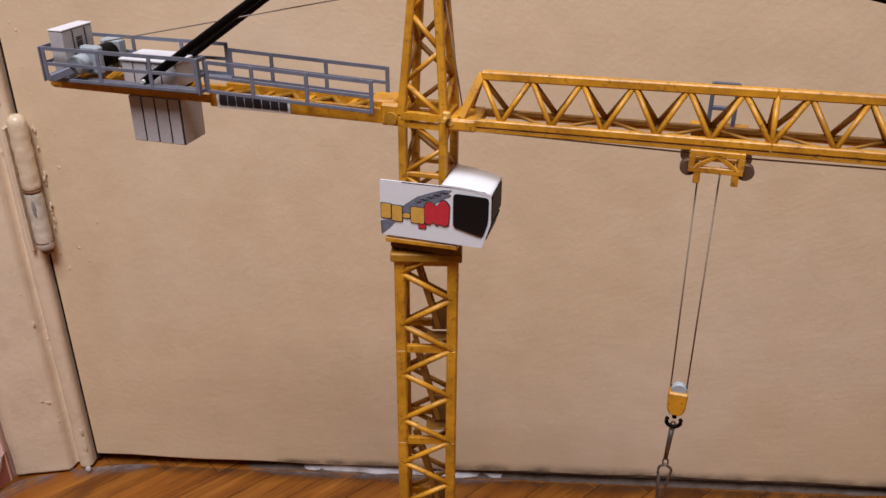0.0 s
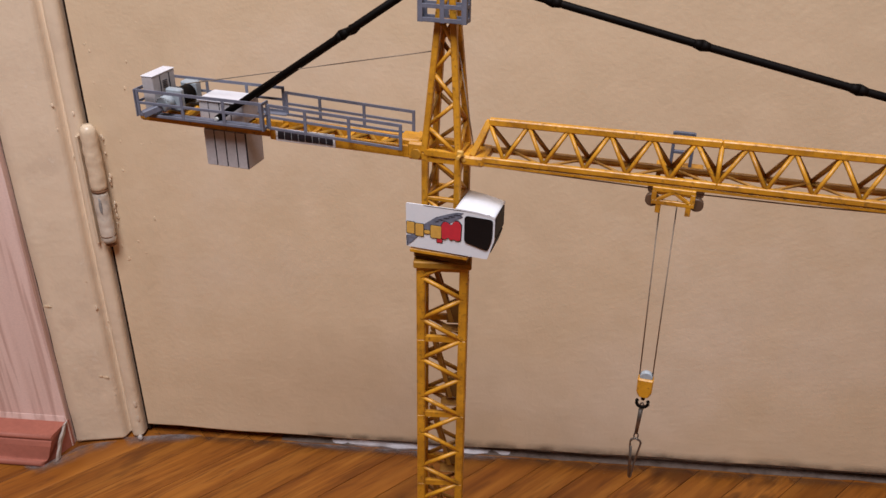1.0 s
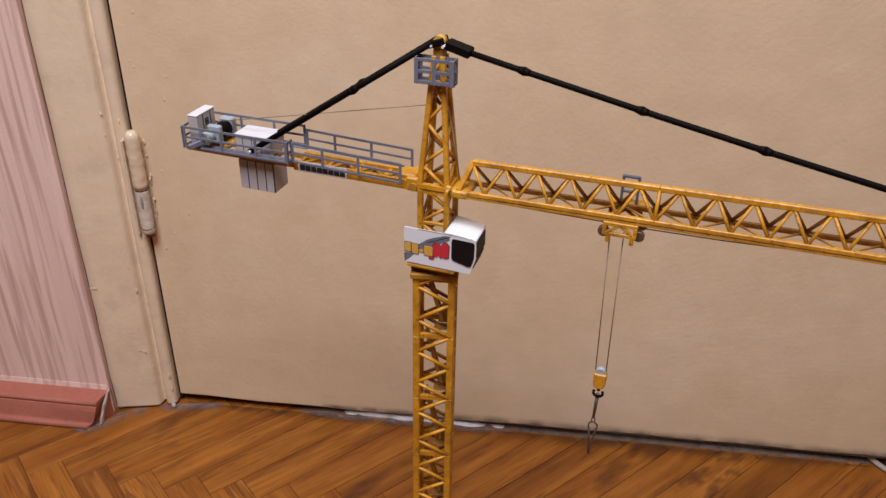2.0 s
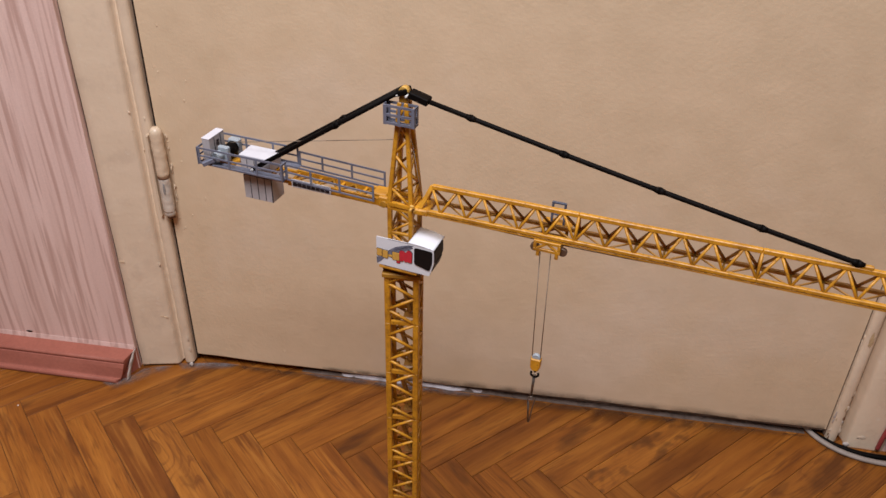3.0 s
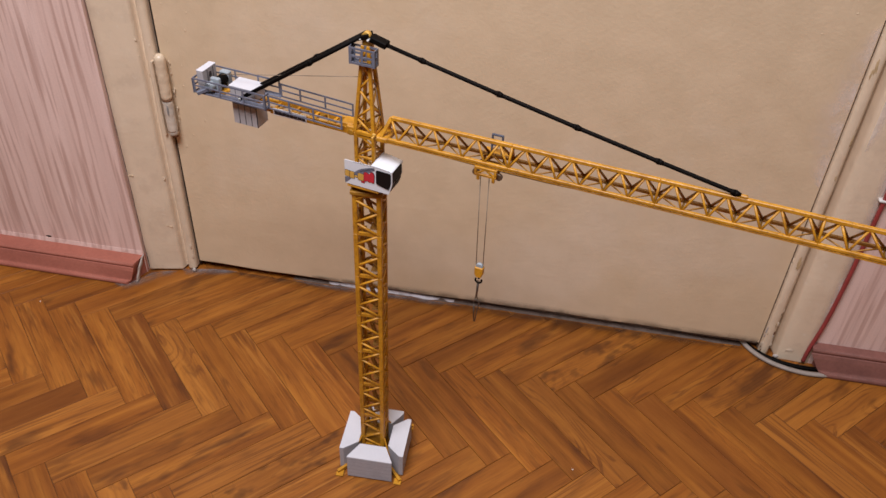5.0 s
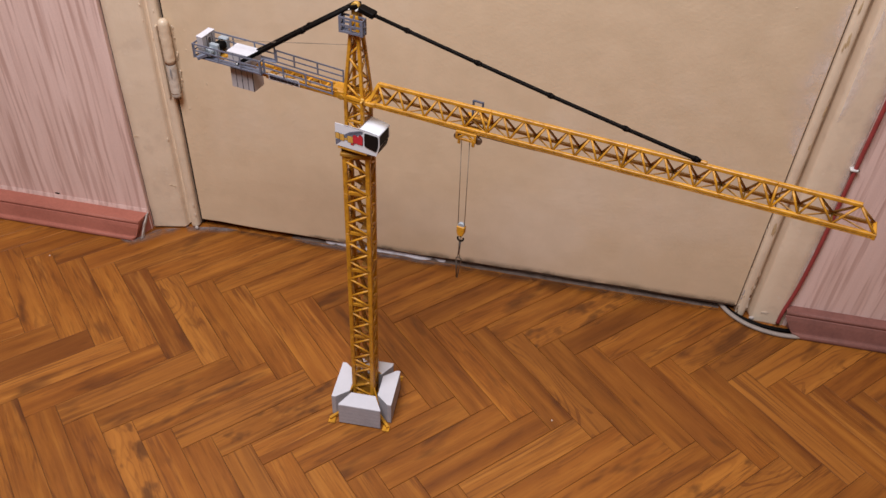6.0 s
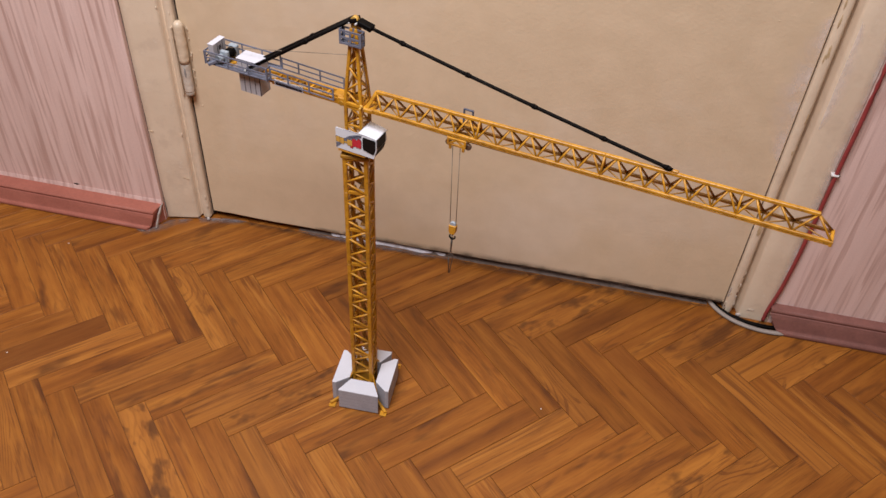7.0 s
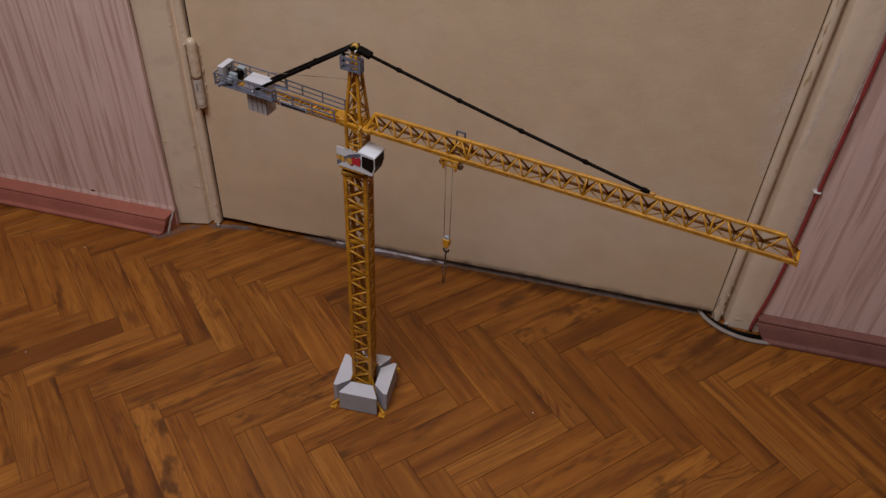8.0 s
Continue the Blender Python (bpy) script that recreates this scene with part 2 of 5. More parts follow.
def parquet(name, flame=0.0, knots=0.0, pale=0.0, lines=0.0, dark=0.0):
    """Varnished oak strip: long grain, darker figure, a tone of its own for every strip; some are flamed, lined or knotty."""
    m, tree, bsdf = material(name)
    uv = node(tree, "ShaderNodeTexCoord").outputs["UV"]
    own = node(tree, "ShaderNodeObjectInfo").outputs["Random"]
    isl = node(tree, "ShaderNodeNewGeometry").outputs["Random Per Island"]
    s = node(tree, "ShaderNodeMath", ((0, own), (1, isl)), operation="ADD")
    rnd = node(tree, "ShaderNodeMath", ((0, s.outputs[0]), (1, 1.0)), operation="MODULO").outputs[0]
    shift = node(tree, "ShaderNodeMath", ((0, rnd), (1, 37.0)), operation="MULTIPLY").outputs[0]
    off = node(tree, "ShaderNodeCombineXYZ", (("X", shift), ("Y", shift), ("Z", shift)))
    v = node(tree, "ShaderNodeVectorMath", ((0, uv), (1, off.outputs[0])), operation="ADD").outputs[0]
    slow = node(tree, "ShaderNodeMapping", (("Vector", v), ("Scale", (0.28, 1.0, 1.0))))
    drawn = node(tree, "ShaderNodeMapping", (("Vector", v), ("Scale", (0.13, 1.0, 1.0))))
    warp = noise_node(tree, drawn.outputs[0], 21.0, 2.0, 0.5)
    # growth rings: distance across the strip, bent by slow noise into arches and eddies
    split = node(tree, "ShaderNodeSeparateXYZ", (("Vector", uv),))
    bend = node(tree, "ShaderNodeMath", ((0, warp.outputs[0]), (1, 0.115)), operation="MULTIPLY")
    across = node(tree, "ShaderNodeMath", ((0, split.outputs["Y"]), (1, bend.outputs[0])), operation="ADD")
    fine_bend = noise_node(tree, slow.outputs[0], 120.0, 2.0, 0.55)
    across2 = node(tree, "ShaderNodeMath", ((0, fine_bend.outputs[0]), (1, 0.011), (2, across.outputs[0])), operation="MULTIPLY_ADD")
    turns = node(tree, "ShaderNodeMath", ((0, across2.outputs[0]), (1, 900.0)), operation="MULTIPLY")
    wave = node(tree, "ShaderNodeMath", ((0, turns.outputs[0]),), operation="SINE")
    rings = ramp(tree, wave.outputs[0], [(0.35, (0, 0, 0)), (0.85, (0.8, 0.8, 0.8)), (1.0, (1, 1, 1))])
    strong = ramp(tree, rnd, [(0.30, (0.02, 0.02, 0.02)), (0.55, (0.08, 0.08, 0.08)), (0.72, (0.34, 0.34, 0.34)), (0.90, (0.06, 0.06, 0.06))])
    patchy = ramp(tree, noise_node(tree, slow.outputs[0], 34.0, 2.0, 0.5).outputs[0], [(0.40, (0, 0, 0)), (0.62, (1, 1, 1))])
    part_of = node(tree, "ShaderNodeMath", ((0, rings.outputs[0]), (1, strong.outputs[0])), operation="MULTIPLY")
    ring_fac = node(tree, "ShaderNodeMath", ((0, part_of.outputs[0]), (1, patchy.outputs[0])), operation="MULTIPLY")
    wv = node(tree, "ShaderNodeVectorMath", ((0, warp.outputs["Color"]), (1, (0.0, 0.020, 0.0))), operation="MULTIPLY")
    v2 = node(tree, "ShaderNodeVectorMath", ((0, v), (1, wv.outputs[0])), operation="ADD").outputs[0]
    long2 = node(tree, "ShaderNodeMapping", (("Vector", v2), ("Scale", (0.05, 1.0, 1.0))))
    other = node(tree, "ShaderNodeMath", ((0, rnd), (1, 7.31)), operation="MULTIPLY")
    rnd2 = node(tree, "ShaderNodeMath", ((0, other.outputs[0]), (1, 1.0)), operation="MODULO").outputs[0]
    # broad soft bands along the strip, and clouds
    figure = noise_node(tree, long2.outputs[0], 62.0, 2.5, 0.5)
    patch = noise_node(tree, slow.outputs[0], 38.0, 3.0, 0.6)
    grain = noise_node(tree, long2.outputs[0], 520.0, 3.0, 0.65)
    both = node(tree, "ShaderNodeMath", ((0, patch.outputs[0]), (1, 0.55), (2, figure.outputs[0])), operation="MULTIPLY_ADD")
    c = ramp(tree, both.outputs[0], [(0.52, (0.165, 0.048, 0.0060)), (0.68, (0.232, 0.073, 0.0092)), (0.82, (0.278, 0.092, 0.0118)), (0.98, (0.350, 0.126, 0.0175))]).outputs[0]
    g = ramp(tree, grain.outputs[0], [(0.30, (0.64, 0.61, 0.59)), (0.46, (0.97, 0.97, 0.97)), (0.7, (1.16, 1.16, 1.16))])
    fine = ramp(tree, rnd2, [(0.2, (0.42, 0.42, 0.42)), (0.6, (0.68, 0.68, 0.68)), (0.8, (1, 1, 1))])
    c = mix(tree, fine.outputs[0], c, mix(tree, 1.0, c, g.outputs[0], "MULTIPLY"))
    if pale:
        c = mix(tree, pale, c, (0.47, 0.185, 0.032))
    if dark:
        c = mix(tree, dark, c, (0.155, 0.043, 0.0060))
    # pale sapwood streaks along the strip, on some strips more than on others
    sap = ramp(tree, noise_node(tree, long2.outputs[0], 150.0, 3.0, 0.55).outputs[0], [(0.54, (0, 0, 0)), (0.66, (0.62, 0.62, 0.62))])
    saps = ramp(tree, rnd2, [(0.15, (0.05, 0.05, 0.05)), (0.40, (0.25, 0.25, 0.25)), (0.62, (0.15, 0.15, 0.15)), (0.80, (0.95, 0.95, 0.95))])
    sap_fac = node(tree, "ShaderNodeMath", ((0, sap.outputs[0]), (1, saps.outputs[0])), operation="MULTIPLY")
    c = mix(tree, sap_fac.outputs[0], c, (0.425, 0.168, 0.029))
    # thin dark veins, in places
    drawn_out = node(tree, "ShaderNodeMapping", (("Vector", v2), ("Scale", (0.06, 1.0, 1.0))))
    vn = noise_node(tree, drawn_out.outputs[0], 78.0, 3.0, 0.55).outputs[0]
    vein = ramp(tree, vn, [(0.450, (0, 0, 0)), (0.485, (0.70, 0.70, 0.70)), (0.520, (0, 0, 0))])
    some = ramp(tree, noise_node(tree, slow.outputs[0], 30.0, 3.0, 0.6).outputs[0], [(0.48, (0, 0, 0)), (0.60, (1, 1, 1))])
    vein_fac = node(tree, "ShaderNodeMath", ((0, vein.outputs[0]), (1, some.outputs[0])), operation="MULTIPLY")
    c = mix(tree, vein_fac.outputs[0], c, (0.115, 0.033, 0.0065))
    c = mix(tree, ring_fac.outputs[0], c, (0.080, 0.022, 0.0045))
    if lines:
        rows = noise_node(tree, node(tree, "ShaderNodeMapping", (("Vector", v2), ("Scale", (0.022, 1.0, 1.0)))).outputs[0], 260.0, 2.0, 0.5)
        drawn_line = ramp(tree, rows.outputs[0], [(0.36, (lines, lines, lines)), (0.47, (0, 0, 0))])
        c = mix(tree, drawn_line.outputs[0], c, (0.120, 0.036, 0.007))
    if flame:
        big_bend = noise_node(tree, slow.outputs[0], 15.0, 1.0, 0.5)
        arch = node(tree, "ShaderNodeMath", ((0, big_bend.outputs[0]), (1, 0.20), (2, across.outputs[0])), operation="MULTIPLY_ADD")
        arch_turns = node(tree, "ShaderNodeMath", ((0, arch.outputs[0]), (1, 760.0)), operation="MULTIPLY")
        arch_wave = node(tree, "ShaderNodeMath", ((0, arch_turns.outputs[0]),), operation="SINE")
        arches = ramp(tree, arch_wave.outputs[0], [(0.45, (0, 0, 0)), (0.85, (flame, flame, flame)), (1.0, (flame * 0.7, flame * 0.7, flame * 0.7))])
        broken = ramp(tree, noise_node(tree, slow.outputs[0], 70.0, 3.0, 0.6).outputs[0], [(0.40, (0.10, 0.10, 0.10)), (0.60, (1, 1, 1))])
        arch_fac = node(tree, "ShaderNodeMath", ((0, arches.outputs[0]), (1, broken.outputs[0])), operation="MULTIPLY")
        c = mix(tree, arch_fac.outputs[0], c, (0.13, 0.036, 0.007))
    if knots:
        spots = noise_node(tree, node(tree, "ShaderNodeMapping", (("Vector", v), ("Scale", (0.6, 1.0, 1.0)))).outputs[0], 44.0, 2.5, 0.55)
        burn = ramp(tree, spots.outputs[0], [(0.51, (0, 0, 0)), (0.56, (0.55 * knots, 0.55 * knots, 0.55 * knots)), (0.63, (knots, knots, knots))])
        c = mix(tree, burn.outputs[0], c, (0.050, 0.016, 0.005))
    tone = ramp(tree, rnd, [(0.0, (0.74, 0.71, 0.68)), (0.2, (0.93, 0.91, 0.89)), (0.35, (1.10, 1.10, 1.10)), (0.5, (0.87, 0.845, 0.825)), (0.65, (1.0, 1.0, 1.0)), (0.8, (1.14, 1.13, 1.12)), (0.9, (0.82, 0.80, 0.78)), (1.0, (1.22, 1.22, 1.20))])
    c = mix(tree, 1.0, c, tone.outputs[0], "MULTIPLY")
    wear = noise_node(tree, v, 30.0, 3.0, 0.6)
    knot = ramp(tree, noise_node(tree, slow.outputs[0], 26.0, 3.0, 0.6).outputs[0], [(0.60, (0, 0, 0)), (0.70, (0.72, 0.72, 0.72))])
    c = mix(tree, knot.outputs[0], c, (0.075, 0.022, 0.005))
    tree.links.new(c, bsdf.inputs["Base Color"])
    r = ramp(tree, wear.outputs[0], [(0.3, (0.40, 0.40, 0.40)), (0.7, (0.56, 0.56, 0.56))])
    tree.links.new(r.outputs[0], bsdf.inputs["Roughness"])
    b = node(tree, "ShaderNodeBump", (("Strength", 0.25), ("Distance", 0.0006), ("Height", grain.outputs[0])))
    tree.links.new(b.outputs[0], bsdf.inputs["Normal"])
    return m


def patchy_film(name, colour, strength, low=0.6):
    """A film of dust, paint or dark tone that thins out from v = 0 to v = 1 and breaks up into patches."""
    m, tree, bsdf = material(name)
    tex = node(tree, "ShaderNodeTexCoord")
    v = node(tree, "ShaderNodeSeparateXYZ", (("Vector", tex.outputs["UV"]),)).outputs["Y"]
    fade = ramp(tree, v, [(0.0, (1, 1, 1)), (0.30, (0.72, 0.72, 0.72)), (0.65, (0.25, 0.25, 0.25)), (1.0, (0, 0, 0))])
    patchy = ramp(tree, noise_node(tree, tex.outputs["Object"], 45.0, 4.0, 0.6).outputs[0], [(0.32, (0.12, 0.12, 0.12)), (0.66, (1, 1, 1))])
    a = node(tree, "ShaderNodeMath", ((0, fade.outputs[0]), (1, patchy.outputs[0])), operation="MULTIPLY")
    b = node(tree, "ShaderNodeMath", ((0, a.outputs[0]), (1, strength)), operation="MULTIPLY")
    tree.links.new(b.outputs[0], bsdf.inputs["Alpha"])
    tone = ramp(tree, noise_node(tree, tex.outputs["Object"], 160.0, 3.0, 0.6).outputs[0], [(0.3, tuple(low * c for c in colour)), (0.7, colour)])
    tree.links.new(tone.outputs[0], bsdf.inputs["Base Color"])
    bsdf.inputs["Roughness"].default_value = 0.9
    bsdf.inputs["Specular IOR Level"].default_value = 0.1
    return m


DUST = patchy_film("grey_floor_dust", (0.27, 0.21, 0.195), 1.0)
DARK_FILM = patchy_film("dark_floor_film", (0.095, 0.056, 0.038), 0.65)
FOOT_DARK = patchy_film("dark_foot_film", (0.20, 0.135, 0.095), 0.85)
SMEAR = patchy_film("pale_paint_smear", (0.94, 0.83, 0.76), 0.62, 0.93)
OAK = parquet("varnished_oak_strip")
OAK_KNOTTY = parquet("knotty_oak_strip", 0.30, 0.72, 0.30)
OAK_FLAMED = parquet("flamed_oak_strip", 0.78, 0.0, 0.22)
OAK_MARKED = parquet("dark_marked_oak_strip", 0.30, 0.62, 0.15)
OAK_LINED = parquet("pale_lined_oak_strip", 0.0, 0.0, 0.24, 0.62)
OAK_DEEP = parquet("plain_deep_oak_strip", 0.0, 0.0, 0.0, 0.0, 0.5)
for oak in (OAK, OAK_KNOTTY, OAK_FLAMED, OAK_MARKED, OAK_LINED, OAK_DEEP):
    oak.node_tree.nodes["Principled BSDF"].inputs["Specular IOR Level"].default_value = 0.3


# ---- builders ----
def add_box(bm, x0, x1, y0, y1, z0, z1):
    v = [bm.verts.new(p) for p in ((x0, y0, z0), (x1, y0, z0), (x1, y1, z0), (x0, y1, z0), (x0, y0, z1), (x1, y0, z1), (x1, y1, z1), (x0, y1, z1))]
    for f in ((3, 2, 1, 0), (4, 5, 6, 7), (0, 1, 5, 4), (1, 2, 6, 5), (2, 3, 7, 6), (3, 0, 4, 7)):
        bm.faces.new([v[i] for i in f])
    return bm


def turn_to(a, b, up=(0, 0, 1)):
    """A pose whose x axis runs from a to b and whose z axis leans to up."""
    a, b, up = Vector(a), Vector(b), Vector(up)
    x = (b - a).normalized()
    y = up.cross(x)
    if y.length < 1e-6:
        y = Vector((0, 1, 0)).cross(x)
    y.normalize()
    z = x.cross(y)
    m = Matrix((x, y, z)).transposed().to_4x4()
    m.translation = a
    return m


def add_bar(bm, a, b, w, h, up=(0, 0, 1)):
    """A straight square bar from a to b, w wide and h high."""
    n = len(bm.verts)
    add_box(bm, 0, (Vector(b) - Vector(a)).length, -w / 2, w / 2, -h / 2, h / 2)
    bm.verts.ensure_lookup_table()
    bmesh.ops.transform(bm, matrix=turn_to(a, b, up), verts=bm.verts[n:])
    return bm


def add_rod(bm, a, b, r, sides=8, r2=None):
    m = turn_to(a, b)
    length = (Vector(b) - Vector(a)).length
    rings = []
    for x, rr in ((0, r), (length, r if r2 is None else r2)):
        rings.append([bm.verts.new(m @ Vector((x, rr * math.cos(2 * math.pi * i / sides), rr * math.sin(2 * math.pi * i / sides)))) for i in range(sides)])
    for i in range(sides):
        j = (i + 1) % sides
        f = bm.faces.new((rings[0][i], rings[1][i], rings[1][j], rings[0][j]))
        f.smooth = True
    bm.faces.new(rings[0])
    bm.faces.new(rings[1][::-1])
    return bm


def add_path(bm, points, r, sides=8, flat=1.0):
    """A round cord through the points."""
    pts = [Vector(p) for p in points]
    rings = []
    for i, p in enumerate(pts):
        d = (pts[min(i + 1, len(pts) - 1)] - pts[max(i - 1, 0)]).normalized()
        side = d.cross(Vector((0, 0, 1)))
        side = side.normalized() if side.length > 1e-4 else Vector((1, 0, 0))
        up = side.cross(d)
        rings.append([bm.verts.new(p + side * r * math.cos(2 * math.pi * k / sides) + up * r * flat * math.sin(2 * math.pi * k / sides)) for k in range(sides)])
    for a, b in zip(rings, rings[1:]):
        for k in range(sides):
            f = bm.faces.new((a[k], b[k], b[(k + 1) % sides], a[(k + 1) % sides]))
            f.smooth = True
    bm.faces.new(rings[0])
    bm.faces.new(rings[-1][::-1])
    return bm


def smooth_path(points, n):
    """Catmull-Rom through a few points."""
    p = [Vector(q) for q in points]
    p = [p[0] * 2 - p[1]] + p + [p[-1] * 2 - p[-2]]
    out = []
    for i in range(1, len(p) - 2):
        for k in range(n):
            t = k / n
            a, b, c, d = p[i - 1], p[i], p[i + 1], p[i + 2]
            out.append(0.5 * (2 * b + (c - a) * t + (2 * a - 5 * b + 4 * c - d) * t * t + (3 * b - a - 3 * c + d) * t ** 3))
    out.append(p[-2])
    return out


def add_plate(bm, outline, back, front, axis="y"):
    """A flat plate with the outline (u, z), between two depths."""
    a = [bm.verts.new((u, back, z)) for u, z in outline]
    b = [bm.verts.new((u, front, z)) for u, z in outline]
    n = len(a)
    bm.faces.new(a)
    bm.faces.new(b[::-1])
    for i in range(n):
        bm.faces.new((a[i], b[i], b[(i + 1) % n], a[(i + 1) % n]))
    return bm


def add_prism(bm, outline, z0, z1):
    """An upright prism with the outline (x, y)."""
    a = [bm.verts.new((x, y, z0)) for x, y in outline]
    b = [bm.verts.new((x, y, z1)) for x, y in outline]
    n = len(a)
    bm.faces.new(a[::-1])
    bm.faces.new(b)
    for i in range(n):
        bm.faces.new((a[i], a[(i + 1) % n], b[(i + 1) % n], b[i]))
    return bm


def softened(bm, width, segments=1):
    bmesh.ops.recalc_face_normals(bm, faces=bm.faces)
    bmesh.ops.bevel(bm, geom=bm.edges[:], offset=width, segments=segments, profile=0.5, affect="EDGES", clamp_overlap=True)
    return bm


def part(name, bm, mat, parent=None, label="", m=None):
    """Links a bmesh as one mesh object, under a thing or a part."""
    bmesh.ops.recalc_face_normals(bm, faces=bm.faces)
    me = bpy.data.meshes.new(name)
    bm.to_mesh(me)
    bm.free()
    me.materials.append(mat)
    ob = new(name, me)
    ob.parent = parent
    if m is not None:
        ob.matrix_local = m
    if label:
        tagged(ob, label)
    return ob


BARS = {}


def bar_part(name, a, b, w, h, mat, parent, up=(0, 0, 1), sides=0):
    """A bar or rod from a to b as an object of its own; alike ones share a mesh."""
    length = round((Vector(b) - Vector(a)).length, 4)
    key = (name, length, w, h, mat.name, sides)
    if key not in BARS:
        bm = bmesh.new()
        if sides:
            add_rod(bm, (0, 0, 0), (length, 0, 0), w / 2, sides)
        else:
            softened(add_bar(bm, (0, 0, 0), (length, 0, 0), w, h), min(w, h) * 0.14)
        bmesh.ops.recalc_face_normals(bm, faces=bm.faces)
        me = bpy.data.meshes.new(name)
        bm.to_mesh(me)
        bm.free()
        me.materials.append(mat)
        BARS[key] = me
    ob = new(name, BARS[key])
    ob.parent = parent
    ob.matrix_local = turn_to(a, b, up)
    return ob


def thing(name, label, category, m=None, group="", kind=""):
    ob = new(name)
    ob.empty_display_size = 0.02
    if m is not None:
        ob.matrix_world = m
    return tagged(ob, label, category, group, kind)


def box(*v):
    return add_box(bmesh.new(), *v)


# ---- the room ----
LEFT_Y, RIGHT_Y = -0.027, -0.010          # faces of the papered walls
tagged(part("wall_north_left", box(-1.7, -0.0722, LEFT_Y, 0.14, -0.03, 2.55), PINK), "pink vinyl wallpaper with upright wood-like streaks", "wall", kind="structure")
tagged(part("wall_north_right", box(0.8665, 2.3, RIGHT_Y, 0.14, -0.03, 2.55), PINK), "pink vinyl wallpaper with upright wood-like streaks", "wall", kind="structure")
tagged(part("wall_north_top", box(-0.0722, 0.8665, LEFT_Y, 0.14, 2.10, 2.55), PINK), "pink wallpaper above the door", "wall", kind="structure")
tagged(part("wall_west", box(-1.82, -1.7, -2.9, 0.14, -0.03, 2.55), PLASTER), "plain plaster wall", "wall", kind="structure")
tagged(part("wall_east", box(2.3, 2.42, -2.9, 0.14, -0.03, 2.55), PLASTER), "plain plaster wall", "wall", kind="structure")
tagged(part("wall_south", box(-1.82, 2.42, -3.02, -2.9, -0.03, 2.55), PLASTER), "plain plaster wall", "wall", kind="structure")
tagged(part("wall_hall", box(-0.3, 1.1, 0.145, 0.2, -0.03, 2.55), DARK), "dark closed space behind the door", "wall", kind="structure")
tagged(part("ceiling", box(-1.82, 2.42, -3.02, 0.2, 2.55, 2.65), CEILING), "white painted ceiling", "ceiling", kind="structure")
floor = tagged(part("floor", box(-1.82, 2.42, -3.02, 0.2, -0.03, -0.0014), JOINT_DIRT), "herringbone parquet of varnished oak strips", "floor", kind="structure")


# ---- door, frame, hinge ----
def door_leaf():
    bm = bmesh.new()
    n = 24
    for i in range(n + 1):
        x = -0.0008 + 0.8010 * i / n
        low = 0.0095 + 0.0016 * min(1.0, max(0.0, (x - 0.15) / 0.12)) + 0.0007 * math.sin(i * 1.7) + 0.002 * max(0.0, 1 - i / 8) + 0.0022 * min(1.0, max(0.0, (x - 0.33) / 0.16))
        for y, z in ((0, low + 0.002), (0.0015, low), (0.038, low), (0.04, low + 0.002), (0.04, 2.03), (0.0, 2.03)):
            bm.verts.new((x, y, z))
    bm.verts.ensure_lookup_table()
    for i in range(n):
        for k in range(6):
            a, b = i * 6 + k, i * 6 + (k + 1) % 6
            bm.faces.new((bm.verts[a], bm.verts[a + 6], bm.verts[b + 6], bm.verts[b]))
    bm.faces.new(bm.verts[0:6])
    bm.faces.new(bm.verts[n * 6:n * 6 + 6])
    return bm


door = tagged(part("door_1", door_leaf(), CREAM), "closed flat door in old cream gloss paint", "door", kind="structure")


# dark strips put the shade and dirt of the door cracks into colour
tagged(part("door_gap", box(-0.0043, -0.0009, 0.0030, 0.035, 0.004, 2.03), DARK), "dark strip for the shaded crack between the door and its frame", "gap", kind="structure")
tagged(part("door_gap", box(0.8003, 0.8032, 0.0021, 0.035, 0.004, 2.03), CRACK), "dark strip for the shaded crack between the door and its frame", "gap", kind="structure")
tagged(part("door_gap", box(-0.07215, -0.0705, -0.0195, 0.09, 0.004, 2.09), DARK), "dark seam between wallpaper and frame", "gap", kind="structure")


frame_thing = thing("door_frame", "cream painted wooden door frame with chipped edges", "door frame", kind="structure")


def painted_board(outline, z0, z1, seed, amount=0.0005):
    """An upright moulding with hand-painted unevenness and a ragged foot."""
    bm = bmesh.new()
    n = 90
    rings = []
    for i in range(n + 1):
        f = (i / n) ** 1.6
        ring = []
        for k, (x, y) in enumerate(outline):
            z = z0 + (z1 - z0) * f
            if i == 0:
                z += 0.0022 * noise.noise(Vector((x * 160, seed, 0.3)))
            o = Vector((x * 90, z * 28, seed))
            dy = amount * noise.noise(o) + 0.4 * amount * noise.noise(o * 3.7) if y < 0.05 else 0.0
            ring.append(bm.verts.new((x + 0.5 * amount * noise.noise(o + Vector((0, 0, 7))), y + dy, z)))
        rings.append(ring)
    m = len(outline)
    for p, q in zip(rings, rings[1:]):
        for k in range(m):
            fa = bm.faces.new((p[k], p[(k + 1) % m], q[(k + 1) % m], q[k]))
            fa.smooth = True
    bm.faces.new(rings[0][::-1])
    bm.faces.new(rings[-1])
    return bm


